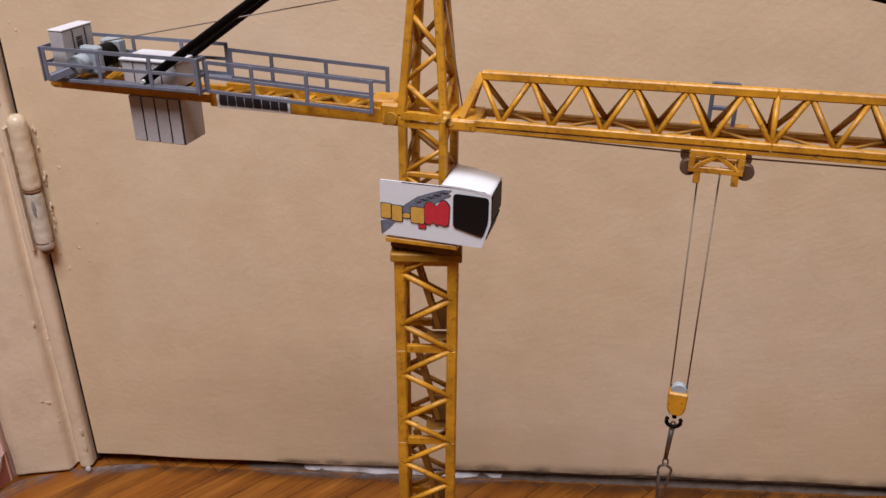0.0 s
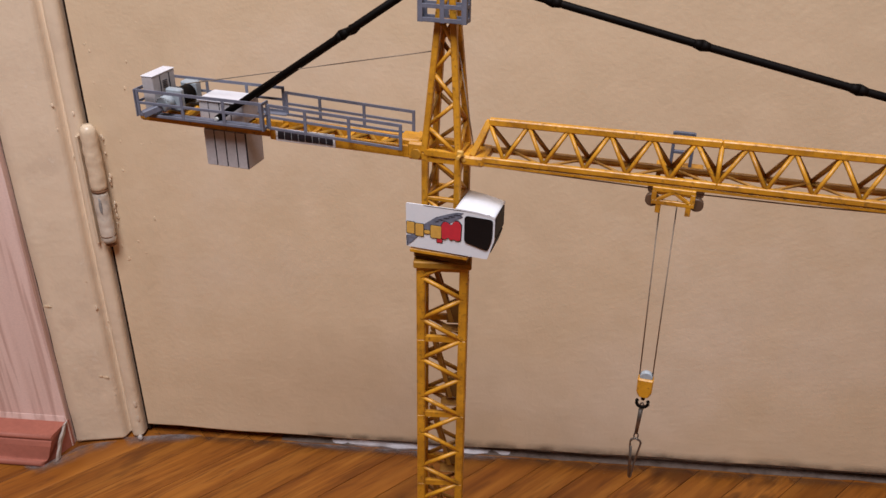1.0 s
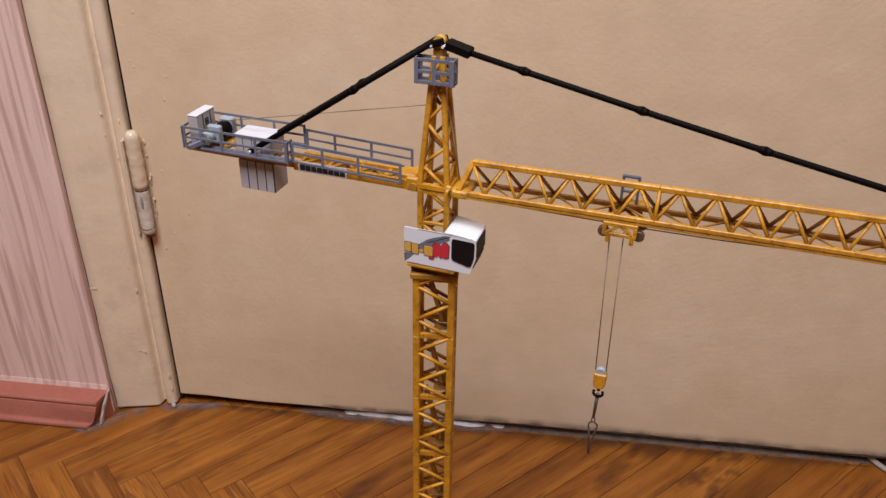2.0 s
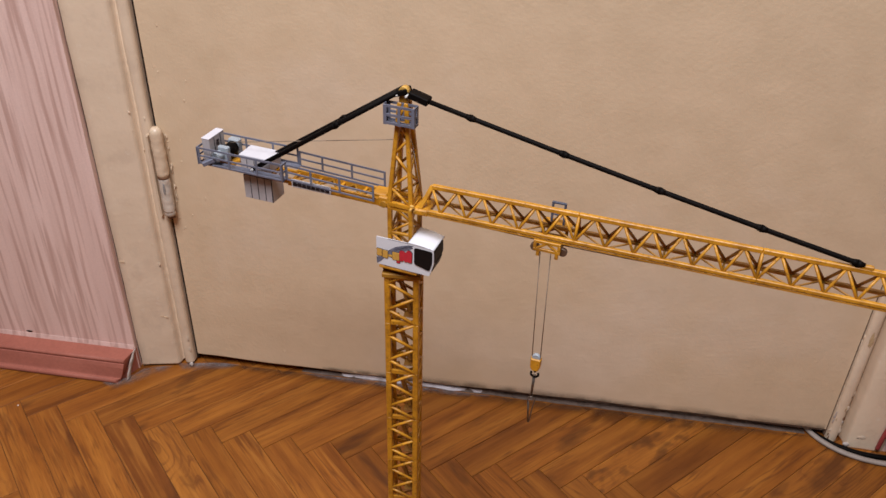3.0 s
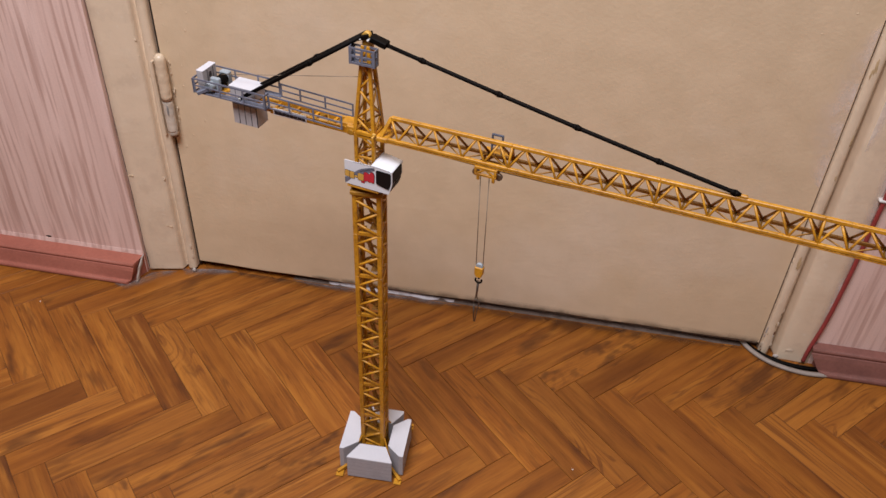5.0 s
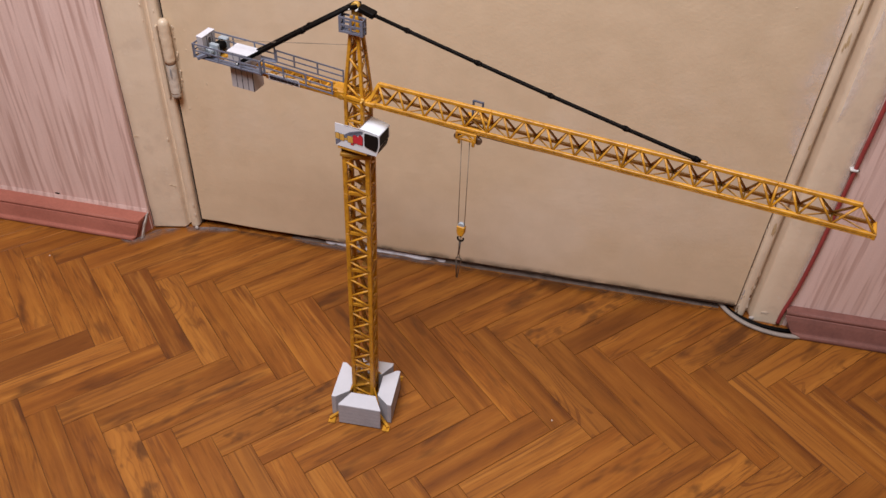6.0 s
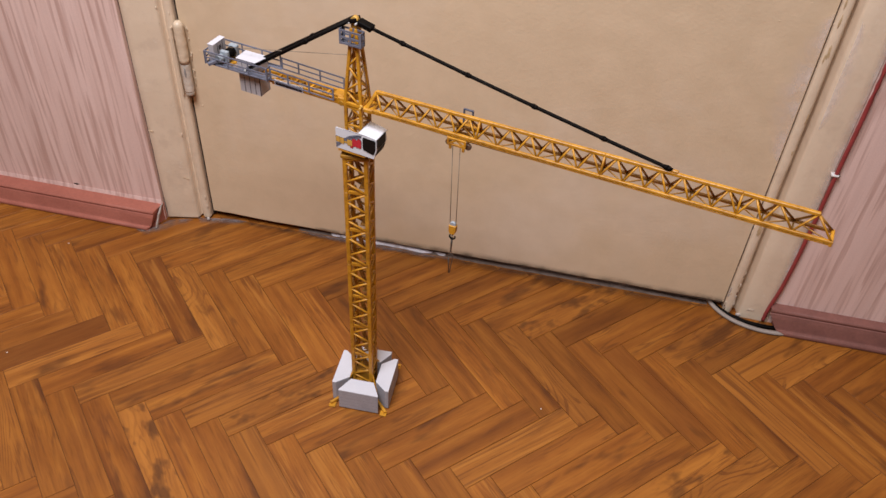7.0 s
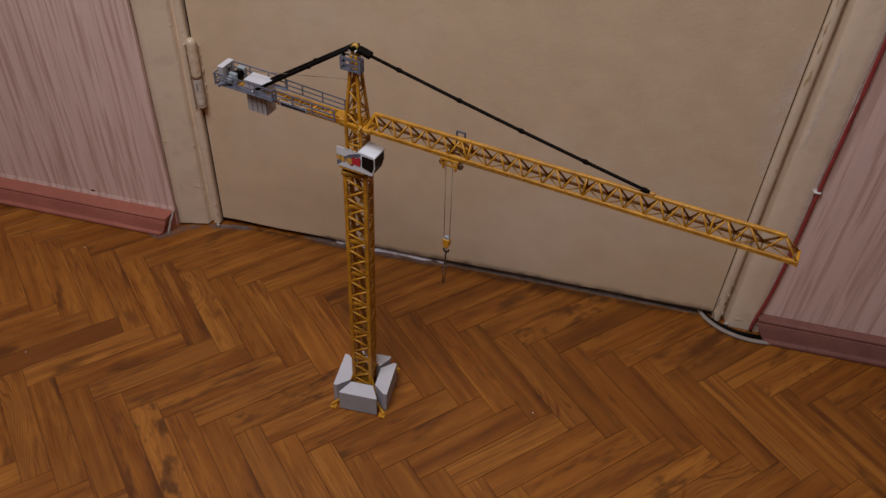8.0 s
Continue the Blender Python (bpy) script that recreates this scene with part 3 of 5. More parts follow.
# hinge side: flat board, groove, rounded bead
part("jamb_board", painted_board([(-0.0703, -0.0200), (-0.0690, -0.0232), (-0.0600, -0.0212), (-0.0450, -0.0180), (-0.0300, -0.0148), (-0.0245, -0.0132), (-0.0228, -0.0120), (-0.0212, -0.0080), (-0.0202, -0.0030), (-0.0186, -0.0022), (-0.0172, -0.0050), (-0.0152, -0.0078), (-0.0135, -0.0086), (-0.0095, -0.0086), (-0.0065, -0.0078), (-0.0048, -0.0060), (-0.0044, -0.0025), (-0.0044, 0.1), (-0.0703, 0.1)], 0.0030, 2.10, 1.0, 0.0009), CREAM_WORN, frame_thing)
# lock side
part("jamb_board", painted_board([(0.8022, -0.0008), (0.8030, -0.0034), (0.8046, -0.0048), (0.8080, -0.0054), (0.8112, -0.0054), (0.8134, -0.0044), (0.8150, -0.0010), (0.8163, 0.0055), (0.8176, 0.0085), (0.8202, 0.0085), (0.8214, 0.0030), (0.8228, -0.0040), (0.8240, -0.0080), (0.8260, -0.0102), (0.8400, -0.0114), (0.8540, -0.0118), (0.8650, -0.0118), (0.8660, -0.0105), (0.8660, 0.1), (0.8022, 0.1)], 0.0003, 2.10, 5.0, 0.0008), CREAM_WORN, frame_thing)
# brown strip on the groove's bottom: its soft shade, put in as colour
part("groove_shade", box(0.8172, 0.8206, 0.0072, 0.0095, 0.0005, 2.09), GROOVE, frame_thing, "brown strip for the shade in the groove of the frame")
part("head_board", softened(box(-0.0025, 0.8018, -0.012, 0.1, 2.036, 2.10), 0.002, 2), CREAM, frame_thing)


def lump(r, seed, sx=1.0, sy=1.0, sz=1.0, sub=2):
    bm = bmesh.new()
    bmesh.ops.create_icosphere(bm, subdivisions=sub, radius=r)
    for v in bm.verts:
        k = 1 + 0.45 * noise.noise(v.co / r * 1.6 + Vector((seed * 3.1, seed, 0)))
        v.co = Vector((v.co.x * sx, v.co.y * sy, v.co.z * sz)) * k
    for f in bm.faces:
        f.smooth = True
    return bm


# paint drips and chips on the beads
rng = random.Random(4)
for i in range(16):
    z = 0.006 + 0.085 * rng.random() ** 1.6
    part("paint_chip", lump(0.0034, i, 0.35 + 0.6 * rng.random(), 0.06, 0.5 + 1.1 * rng.random(), 3), CHIP_PALE, frame_thing, "", pose(0.8030 + 0.0105 * rng.random(), -0.0047, z, 0, 0, 0) @ pose(0, 0, 0, 0, 50 * (rng.random() - 0.5), 0))
for i in range(11):
    part("bare_chip", lump(0.0024, i + 60, 0.25 + 0.4 * rng.random(), 0.08, 0.6 + 1.4 * rng.random(), 3), CHIP if i % 3 else RUST, frame_thing, "", pose(0.8022 + 0.011 * rng.random() ** 1.8, -0.0049, 0.004 + 0.10 * rng.random() ** 1.4))
for i in range(2):
    part("paint_chip", lump(0.0032, i + 30, 1.6, 0.07, 0.8, 3), CHIP_PALE, frame_thing, "", pose(0.832 + 0.024 * rng.random(), -0.0112, 0.008 + 0.012 * rng.random()))
frng = random.Random(11)
for i in range(30):
    z = 0.03 + 0.62 * frng.random()
    part("paint_flake", lump(0.0008 + 0.0008 * frng.random(), i + 400, 0.5 + 0.4 * frng.random(), 0.45, 1.2 + 2.2 * frng.random(), 3), CREAM_WORN if i % 3 else CHIP_PALE, frame_thing, "", pose(0.8024 + 0.0014 * frng.random(), 0.0008 - 0.0020 * frng.random(), z))
for i in range(26):
    z = 0.03 + 0.62 * frng.random()
    part("bare_chip", lump(0.0013 + 0.0012 * frng.random(), i + 500, 0.4 + 0.3 * frng.random(), 0.10, 1.6 + 2.6 * frng.random(), 3), OCHRE, frame_thing, "", pose(0.8044 + 0.0078 * frng.random(), -0.0051, z))
for i in range(6):
    part("paint_chip", lump(0.0026, i + 20, 0.6, 0.04, 1.4, 3), CHIP_PALE, frame_thing, "", pose(-0.0115 + 0.005 * rng.random(), -0.0083, 0.006 + 0.12 * rng.random() ** 2))


def hinge(x, y, z0, z1):
    """Two painted barrels on a pin, with the edge of the leaf beside them."""
    h = thing("door_hinge", "painted steel lift-off hinge, grey where worn", "hinge", pose(x, y, z0), kind="structure")
    mid = (z1 - z0) * 0.47
    top = z1 - z0

    def barrel(a, b, r, cap):
        bm = bmesh.new()
        prof = [(0.0, a), (r * 0.8, a), (r, a + 0.002), (r * 1.02, (a + b) / 2), (r, b - 0.0025), (r * 0.86, b), (r * 0.5, b + cap), (0.0, b + cap * 1.2)]
        n = 16
        rings = [[bm.verts.new((rr * math.cos(2 * math.pi * k / n), rr * math.sin(2 * math.pi * k / n), zz)) for k in range(n)] for rr, zz in prof[1:-1]]
        for p, q in zip(rings, rings[1:]):
            for k in range(n):
                f = bm.faces.new((p[k], p[(k + 1) % n], q[(k + 1) % n], q[k]))
                f.smooth = True
        bm.faces.new(rings[0][::-1])
        bm.faces.new(rings[-1])
        bmesh.ops.subdivide_edges(bm, edges=[e for e in bm.edges if abs(e.verts[0].co.z - e.verts[1].co.z) > 0.008], cuts=9)
        for v in bm.verts:
            g = 1 + 0.09 * noise.noise(v.co * 170 + Vector((a * 90, 3, 1))) + 0.05 * noise.noise(v.co * 420)
            v.co.x *= g
            v.co.y *= g
        for f in bm.faces:
            f.smooth = True
        return bm

    part("lower_barrel", barrel(0.0, mid - 0.0004, 0.0067, 0.0), HINGE_GREY, h, "worn grey lower barrel")
    part("upper_barrel", barrel(mid + 0.0004, top, 0.0069, 0.0035), CREAM_METAL, h, "cream painted upper barrel")
    for zz, hh in ((mid - 0.0010, 0.0020), (0.0062, 0.0010)):
        part("dark_ring", add_rod(bmesh.new(), (0, 0, zz), (0, 0, zz + hh), 0.0069, 16), RUST, h, "rust-brown ring")
    part("worn_streak", lump(0.0042, 77, 0.30, 0.09, 2.0, 3), BARE_METAL, h, "dark streak where the paint is gone", pose(0.0014, -0.0067, mid - 0.013))
    hr = random.Random(33)
    for k in range(13):
        dz = 0.002 + (top - 0.004) * hr.random()
        part("paint_drip", lump(0.0008 + 0.0008 * hr.random(), k + 50, 0.5 + 0.5 * hr.random(), 0.6, 1.2 + 1.6 * hr.random(), 3), CREAM_METAL, h, "", pose(0.0064 + 0.0022 * hr.random(), 0.0070 + 0.0014 * hr.random(), dz))
    part("leaf_edge", softened(box(-0.0112, -0.0088, -0.004, 0.010, -0.002, top - 0.006), 0.001), CREAM_METAL, h)
    part("pin_foot", lump(0.0055, 3, 0.9, 0.8, 0.7), RUST, h, "", pose(0, 0.001, -0.002))
    return h


hinge(0.0022, -0.0095, 0.2335, 0.3420)
# paint blisters round the hinge and dents on the door
blisters = thing("paint_blister", "small raised paint blisters on the cream door", "paint blister", kind="structure")
for i, (x, z) in enumerate([(0.745, 0.453), (0.772, 0.478), (0.120, 0.035)]):
    part("blister", lump(0.0011, i + 70, 1.3, 0.12, 0.8, 2), CREAM, blisters, "", pose(x, 0.0, z))
brng = random.Random(21)
for i in range(26):
    x, z = 0.008 + 0.055 * brng.random() ** 1.7, 0.20 + 0.26 * brng.random()
    part("blister", lump(0.0004 + 0.0007 * brng.random() ** 2, i + 170, 1.0, 0.16, 0.8 + 1.6 * brng.random(), 2), CREAM, blisters, "", pose(x, 0.0, z))
for i in range(24):
    x, z = -0.0240 + 0.0185 * brng.random(), 0.02 + 0.42 * brng.random()
    part("blister", lump(0.0005 + 0.0007 * brng.random() ** 2, i + 270, 0.9, 0.35, 1.0 + 2.0 * brng.random(), 2), CREAM_WORN, blisters, "", pose(x, -0.0082 if x > -0.016 else -0.0040 if x > -0.0215 else -0.0128, z))


for i, (x, z, r) in enumerate([(-0.0660, 0.1673, 0.0028), (-0.0330, 0.0830, 0.0020), (-0.0282, 0.0812, 0.0024), (-0.0275, 0.1916, 0.0014)]):
    part("blister", lump(r, i + 90, 1.5, 0.06, 0.5, 3), CREAM, blisters, "", pose(x, -0.0148 - 0.0087 * (-0.030 - x) / 0.039, z))


def touch_up(x, y, z0, z1, width, seed):
    """A rubbed pale smear of paint that thins out sideways from x."""
    me = bpy.data.meshes.new("paint_smear")
    vs, fs = [], []
    n = 24
    for i in range(n + 1):
        f = i / n
        w = width * (math.sin(math.pi * f) ** 0.7 * (1 + 0.4 * noise.noise(Vector((f * 7, seed, 0)))) + 0.06)
        z = z0 + (z1 - z0) * f
        vs += [(x, y, z), (x + w, y, z)]
    for i in range(n):
        fs.append((2 * i, 2 * i + 1, 2 * i + 3, 2 * i + 2) if width > 0 else (2 * i, 2 * i + 2, 2 * i + 3, 2 * i + 1))
    me.from_pydata(vs, [], fs)
    layer = me.uv_layers.new(name="UVMap")
    for loop in me.loops:
        layer.data[loop.index].uv = (0.5, loop.vertex_index % 2)
    me.materials.append(SMEAR)
    return tagged(new("paint_smear", me), "pale rubbed smear of paint beside the door crack", "paint", kind="structure")


touch_up(0.7992, -0.0006, 0.27, 0.47, -0.034, 1)
touch_up(0.8645, -0.0136, 0.03, 0.60, -0.011, 4)
touch_up(0.8270, -0.0122, 0.33, 0.47, 0.016, 7)


def darkened_foot():
    """A dark film on the lowest centimetre of the door, fading upwards."""
    me = bpy.data.meshes.new("door_foot_film")
    vs, fs = [], []
    n = 90
    for i in range(n + 1):
        x = 0.17 + 0.628 * i / n
        up = 0.006 + 0.006 * min(1.0, max(0.0, (x - 0.17) / 0.2)) * (1 + 0.7 * noise.noise(Vector((x * 24, 6, 0))))
        vs += [(x, -0.0005, 0.0130), (x, -0.0005, 0.0130 + up)]
    for i in range(n):
        fs.append((2 * i, 2 * i + 2, 2 * i + 3, 2 * i + 1))
    me.from_pydata(vs, [], fs)
    layer = me.uv_layers.new(name="UVMap")
    for loop in me.loops:
        layer.data[loop.index].uv = (0.5, loop.vertex_index % 2)
    me.materials.append(FOOT_DARK)
    return tagged(new("door_foot_film", me), "dark film on the foot of the door, fading upwards", "dirt", kind="structure")


darkened_foot()

# ---- skirting boards ----
SKIRT_PROFILE = [(0.0, 0.0), (0.0330, 0.0), (0.0344, 0.0016), (0.0340, 0.0050), (0.0322, 0.0062), (0.0300, 0.0066), (0.0291, 0.0088), (0.0262, 0.0205), (0.0244, 0.0252), (0.0230, 0.0258), (0.0228, 0.0266), (0.0240, 0.0276), (0.0238, 0.0298), (0.0212, 0.0312), (0.0176, 0.03145), (0.0050, 0.0322), (0.0, 0.0324)]


def skirting(x_end, x_far, wall_y, mitre, tall):
    """A coved board from x_end (cut at a slant) away to x_far."""
    bm = bmesh.new()
    n = len(SKIRT_PROFILE)
    steps = 18
    for i in range(steps + 1):
        f = i / steps
        for d, z in SKIRT_PROFILE:
            wob = 0.0006 * math.sin(7 * f + 3) if 0 < i else 0.0
            cut = (0.0035 if d < 0.017 else -0.0028 + 2.5 * max(0.0, d - 0.0245)) if mitre > 0 else mitre * (0.30 * d + 1.4 * max(0.0, d - 0.0270))
            bm.verts.new((x_end + (x_far - x_end) * f + cut * (1 - f), wall_y - d - (wob if d > 0 else -0.003), z * tall))
    bm.verts.ensure_lookup_table()
    for i in range(steps):
        for k in range(n):
            a, b = i * n + k, i * n + (k + 1) % n
            fa = bm.faces.new((bm.verts[a], bm.verts[b], bm.verts[b + n], bm.verts[a + n]))
            fa.smooth = k in (1, 2, 3, 5, 6, 10, 11, 12)
    bm.faces.new(bm.verts[0:n])
    bm.faces.new(bm.verts[steps * n:steps * n + n])
    return bm


tagged(part("baseboard", skirting(-0.0716, -1.69, LEFT_Y, -0.80, 1.0), SKIRT), "dull red painted coved skirting board", "skirting board", kind="structure")
tagged(part("baseboard", skirting(0.8635, 2.29, RIGHT_Y + 0.010, 0.45, 1.24), SKIRT_SHADED), "red skirting board in a shaded brown-red, with a slanted end", "skirting board", kind="structure")
gap_fill = thing("putty_patch", "pale crumbs of putty at the foot of the frame", "putty", kind="structure")
part("lump", lump(0.0026, 12, 1.0, 0.8, 1.2), CHIP, gap_fill, "", pose(-0.006, -0.012, 0.004))


def plaster_edge():
    """A broken sliver of plaster that stands at the cut end of the skirting board."""
    bm = bmesh.new()
    n = 12
    for k in range(n + 1):
        f = k / n
        z = 0.002 + 0.031 * f
        y = -0.050 + 0.019 * f ** 1.4
        w = 0.0038 + 0.0024 * noise.noise(Vector((f * 4, 2, 5)))
        for dx, dy in ((0, -w), (0.0016, -w * 0.3), (0.0016, w), (0, w)):
            bm.verts.new((-0.0762 + 0.0035 * f + dx + 0.0007 * noise.noise(Vector((f * 5, dx * 300, 1))), y + dy, z))
    bm.verts.ensure_lookup_table()
    for k in range(n):
        for c in range(4):
            a, b = k * 4 + c, k * 4 + (c + 1) % 4
            bm.faces.new((bm.verts[a], bm.verts[b], bm.verts[b + 4], bm.verts[a + 4]))
    bm.faces.new(bm.verts[0:4])
    bm.faces.new(bm.verts[n * 4:n * 4 + 4])
    return bm


part("plaster_edge", plaster_edge(), CHIP, gap_fill, "pale broken plaster at the skirting end")
hem = bmesh.new()
for x in (-1.69, -0.0738):
    for y, z in ((LEFT_Y + 0.001, 0.0305), (LEFT_Y - 0.0013, 0.0318), (LEFT_Y - 0.0003, 0.0385), (LEFT_Y + 0.001, 0.0405)):
        hem.verts.new((x, y, z))
hem.verts.ensure_lookup_table()
for k in range(4):
    hem.faces.new((hem.verts[k], hem.verts[(k + 1) % 4], hem.verts[4 + (k + 1) % 4], hem.verts[4 + k]))
hem.faces.new(hem.verts[0:4])
hem.faces.new(hem.verts[4:8])
tagged(part("wallpaper_hem", hem, PINK), "lower edge of the pink wallpaper, lifting above the skirting", "wallpaper", kind="structure")
part("lump", lump(0.0032, 17, 1.2, 0.7, 0.9), CHIP, gap_fill, "", pose(0.824, -0.010, 0.004))


def film_strip(name, line, reach, mat, label, z=0.0006):
    """A film of dust or dark tone along a line on the floor, fading out over its reach on one side."""
    pts = smooth_path([(x, y, 0) for x, y in line], 8)
    me = bpy.data.meshes.new(name)
    vs, fs, uv = [], [], []
    for i, p in enumerate(pts):
        d = pts[min(i + 1, len(pts) - 1)] - pts[max(i - 1, 0)]
        side = Vector((d.y, -d.x, 0)).normalized()
        f = i / (len(pts) - 1)
        w = reach * min(1.0, 6 * f + 0.15, 6 * (1 - f) + 0.15) * (1 + 0.45 * noise.noise(Vector((p.x * 40, p.y * 40, 2))))
        vs += [(p.x, p.y, z), (p.x + side.x * w, p.y + side.y * w, z)]
    for i in range(len(pts) - 1):
        fs.append((2 * i, 2 * i + 1, 2 * i + 3, 2 * i + 2))
    me.from_pydata(vs, [], fs)
    layer = me.uv_layers.new(name="UVMap")
    for loop in me.loops:
        layer.data[loop.index].uv = (0.5, loop.vertex_index % 2)
    me.materials.append(mat)
    return tagged(new(name, me), label, "dust", kind="structure")


def threshold_strip():
    """A thin, uneven pale bead that closes part of the gap under the door."""
    bm = bmesh.new()
    n = 60
    rows = []
    for i in range(n + 1):
        f = i / n
        x = 0.150 + 0.36 * f
        k = min(1.0, f / 0.20) * (1.0 if f < 0.40 else max(0.0, 1 - (f - 0.40) / 0.60) ** 1.1) * (0.85 + 0.5 * noise.noise(Vector((x * 55, 3, 0))))
        k = max(k, 0.02)
        front = 0.0026 + 0.0024 * noise.noise(Vector((x * 40, 8, 0))) + 0.0115 * max(0.0, 1 - k * 1.6)
        rows.append([bm.verts.new((x, y, z)) for y, z in ((front, 0.0003), (front - 0.0006, 0.0030 * k), (front + 0.0010, 0.0082 * k), (0.018, 0.0084 * k), (0.018, 0.0003))])
    for p, q in zip(rows, rows[1:]):
        for k in range(5):
            bm.faces.new((p[k], q[k], q[(k + 1) % 5], p[(k + 1) % 5]))
    bm.faces.new(rows[0])
    bm.faces.new(rows[-1][::-1])
    return bm


def dusty_bead(x0, x1, top):
    """A low dirty bead that closes the gap under the door."""
    bm = bmesh.new()
    n = 70
    rows = []
    for i in range(n + 1):
        f = i / n
        x = x0 + (x1 - x0) * f
        k = max(0.03, min(1.0, f / 0.10, (1 - f) / 0.25) * (0.85 + 0.35 * noise.noise(Vector((x * 60, 9, 0)))))
        front = 0.0060 + 0.0015 * noise.noise(Vector((x * 45, 4, 1)))
        rows.append([bm.verts.new((x, y, z)) for y, z in ((front - 0.0030, 0.0003), (front, top * 0.6 * k), (front + 0.004, top * k), (0.026, top * k), (0.026, 0.0003))])
    for p, q in zip(rows, rows[1:]):
        for k in range(5):
            bm.faces.new((p[k], q[k], q[(k + 1) % 5], p[(k + 1) % 5]))
    bm.faces.new(rows[0])
    bm.faces.new(rows[-1][::-1])
    return bm


tagged(part("threshold_bead", dusty_bead(0.14, 0.78, 0.0084), PUTTY), "dirty brown filler in the gap under the door", "filler", kind="structure")
tagged(part("threshold_bead", threshold_strip(), GAP_PALE), "pale uneven strip in the gap under the door", "filler", kind="structure")


film_strip("floor_film", [(0.004, 0.000), (0.20, 0.001), (0.40, 0.001), (0.60, 0.001), (0.79, 0.000)], 0.015, DARK_FILM, "dark film on the floor, thinning out from the foot of the door")
film_strip("floor_film", [(0.14, 0.001), (0.22, 0.001), (0.31, 0.001), (0.39, 0.001)], 0.009, DUST, "grey dust along the foot of the door", 0.0010)
film_strip("floor_film", [(-0.105, -0.062), (-0.086, -0.054), (-0.074, -0.042), (-0.064, -0.028), (-0.045, -0.020), (-0.030, -0.016)], 0.017, DUST, "grey dust in the corner by the frame", 0.0010)
film_strip("floor_film", [(-0.026, -0.010), (-0.010, -0.008), (0.008, -0.004), (0.030, 0.000), (0.055, 0.001)], 0.015, DUST, "grey dust at the foot of the hinge side", 0.0014)
# darkens the floor between cord and frame, shade put in as a film
film_strip("floor_film", [(0.790, 0.002), (0.806, -0.006), (0.822, -0.012), (0.845, -0.016), (0.866, -0.016)], 0.019, DARK_FILM, "dark film for the shade between the cord and the frame", 0.0014)

# ---- cable and cord by the door ----
cable = thing("wall_cable", "dark red cable running up beside the door frame", "cable", pose(0.866, -0.014, 0))
part("cable_run", add_path(bmesh.new(), smooth_path([(-0.0075, 0.000, 0.006), (-0.0070, -0.001, 0.03), (-0.0015, -0.001, 0.08), (0.0015, -0.001, 0.16), (0.002, -0.001, 0.27), (0.003, -0.001, 0.40), (0.002, -0.001, 0.60), (0.001, -0.001, 1.1), (0.001, -0.001, 2.0)], 8), 0.0027, 10), CABLE_RED, cable)
part("cable_clip", softened(box(-0.0042, 0.0050, -0.0046, 0.004, 0.2709, 0.2741), 0.0012, 2), CLIP, cable, "white plastic cable clip")
part("nail", add_rod(bmesh.new(), (0.0056, -0.0035, 0.2725), (0.0056, 0.006, 0.2725), 0.0011, 8), STEEL, cable)

cord = thing("extension_cord", "dusty grey cord curving along the floor round the frame", "cord", pose(0.80, 0, 0))
cord_points = [(-0.030, 0.045, 0.0032), (-0.021, 0.018, 0.0032), (-0.009, -0.003, 0.0032), (0.010, -0.0195, 0.0032), (0.034, -0.0295, 0.0032), (0.058, -0.0335, 0.0032), (0.080, -0.0325, 0.0032), (0.092, -0.029, 0.0032)]
part("sheath", add_path(bmesh.new(), smooth_path(cord_points, 8), 0.0036, 10, 0.75), CORD_GREY, cord)
# added black band that stands for the shaded gap behind the cord
part("cord_gap_shade", add_path(bmesh.new(), smooth_path([(x - 0.004, y + 0.0098, 0.0028) for x, y, z in cord_points], 8), 0.0031, 8), BLACK, cord, "black band for the shaded gap between cord and frame")

specks = thing("floor_speck", "tiny white crumbs on the parquet", "crumb")
for x, y in ((-0.187, -0.119), (-0.147, -0.336), (0.563, -0.250)):
    part("crumb", lump(0.0010, x * 9, 1.2, 0.9, 0.6, 1), CLIP, specks, "", pose(x, y, 0.0008))
tagged(part("wall_mark", lump(0.0026, 2.0, 1.6, 0.2, 0.6), DARK, None, "", pose(-0.217, LEFT_Y - 0.0003, 0.0415)), "small dark chip in the pink wallpaper", "chip", kind="structure")


# ---- tower crane model ----
TX, TY = 0.332, -0.269
crane = thing("tower_crane", "yellow scale model tower crane with white cab and grey ballast", "model crane", pose(TX, TY, 0, 0, 0, 1.5))
S = pose(0, 0, 0, 0, 0, -13.8)             # the slewing part, turned on the mast

# base: cross of yellow beams on foot plates, four ballast blocks
base = part("base_frame", bmesh.new(), YELLOW, crane)
bmb = bmesh.new()
for sx, sy in ((1, 1), (1, -1), (-1, 1), (-1, -1)):
    add_bar(bmb, (0, 0, 0.0065), (sx * 0.036, sy * 0.040, 0.0035), 0.0032, 0.004)
bmb.to_mesh(base.data)
bmb.free()
for sx, sy in ((1, 1), (1, -1), (-1, 1), (-1, -1)):
    part("foot_plate", softened(box(-0.0042, 0.0042, -0.0042, 0.0042, 0.0004, 0.0022), 0.0004), YELLOW, base, "", pose(sx * 0.0335, sy * 0.0400, 0))
    bar_part("strut", (sx * 0.0215, sy * 0.0235, 0.0060), (sx * 0.0195, sy * 0.0205, 0.0220), 0.0019, 0.0019, YELLOW, base)
    bar_part("strut", (sx * 0.0195, sy * 0.0205, 0.0220), (sx * 0.0128, sy * 0.0128, 0.0400), 0.0019, 0.0019, YELLOW, base)
# added core, brown to stand for the shaded inside of the mast foot
part("mast_core", softened(box(-0.0100, 0.0100, -0.0100, 0.0100, 0.0060, 0.0380), 0.0008), YELLOW_DARK, base, "added brown core for the shaded inside of the mast foot")


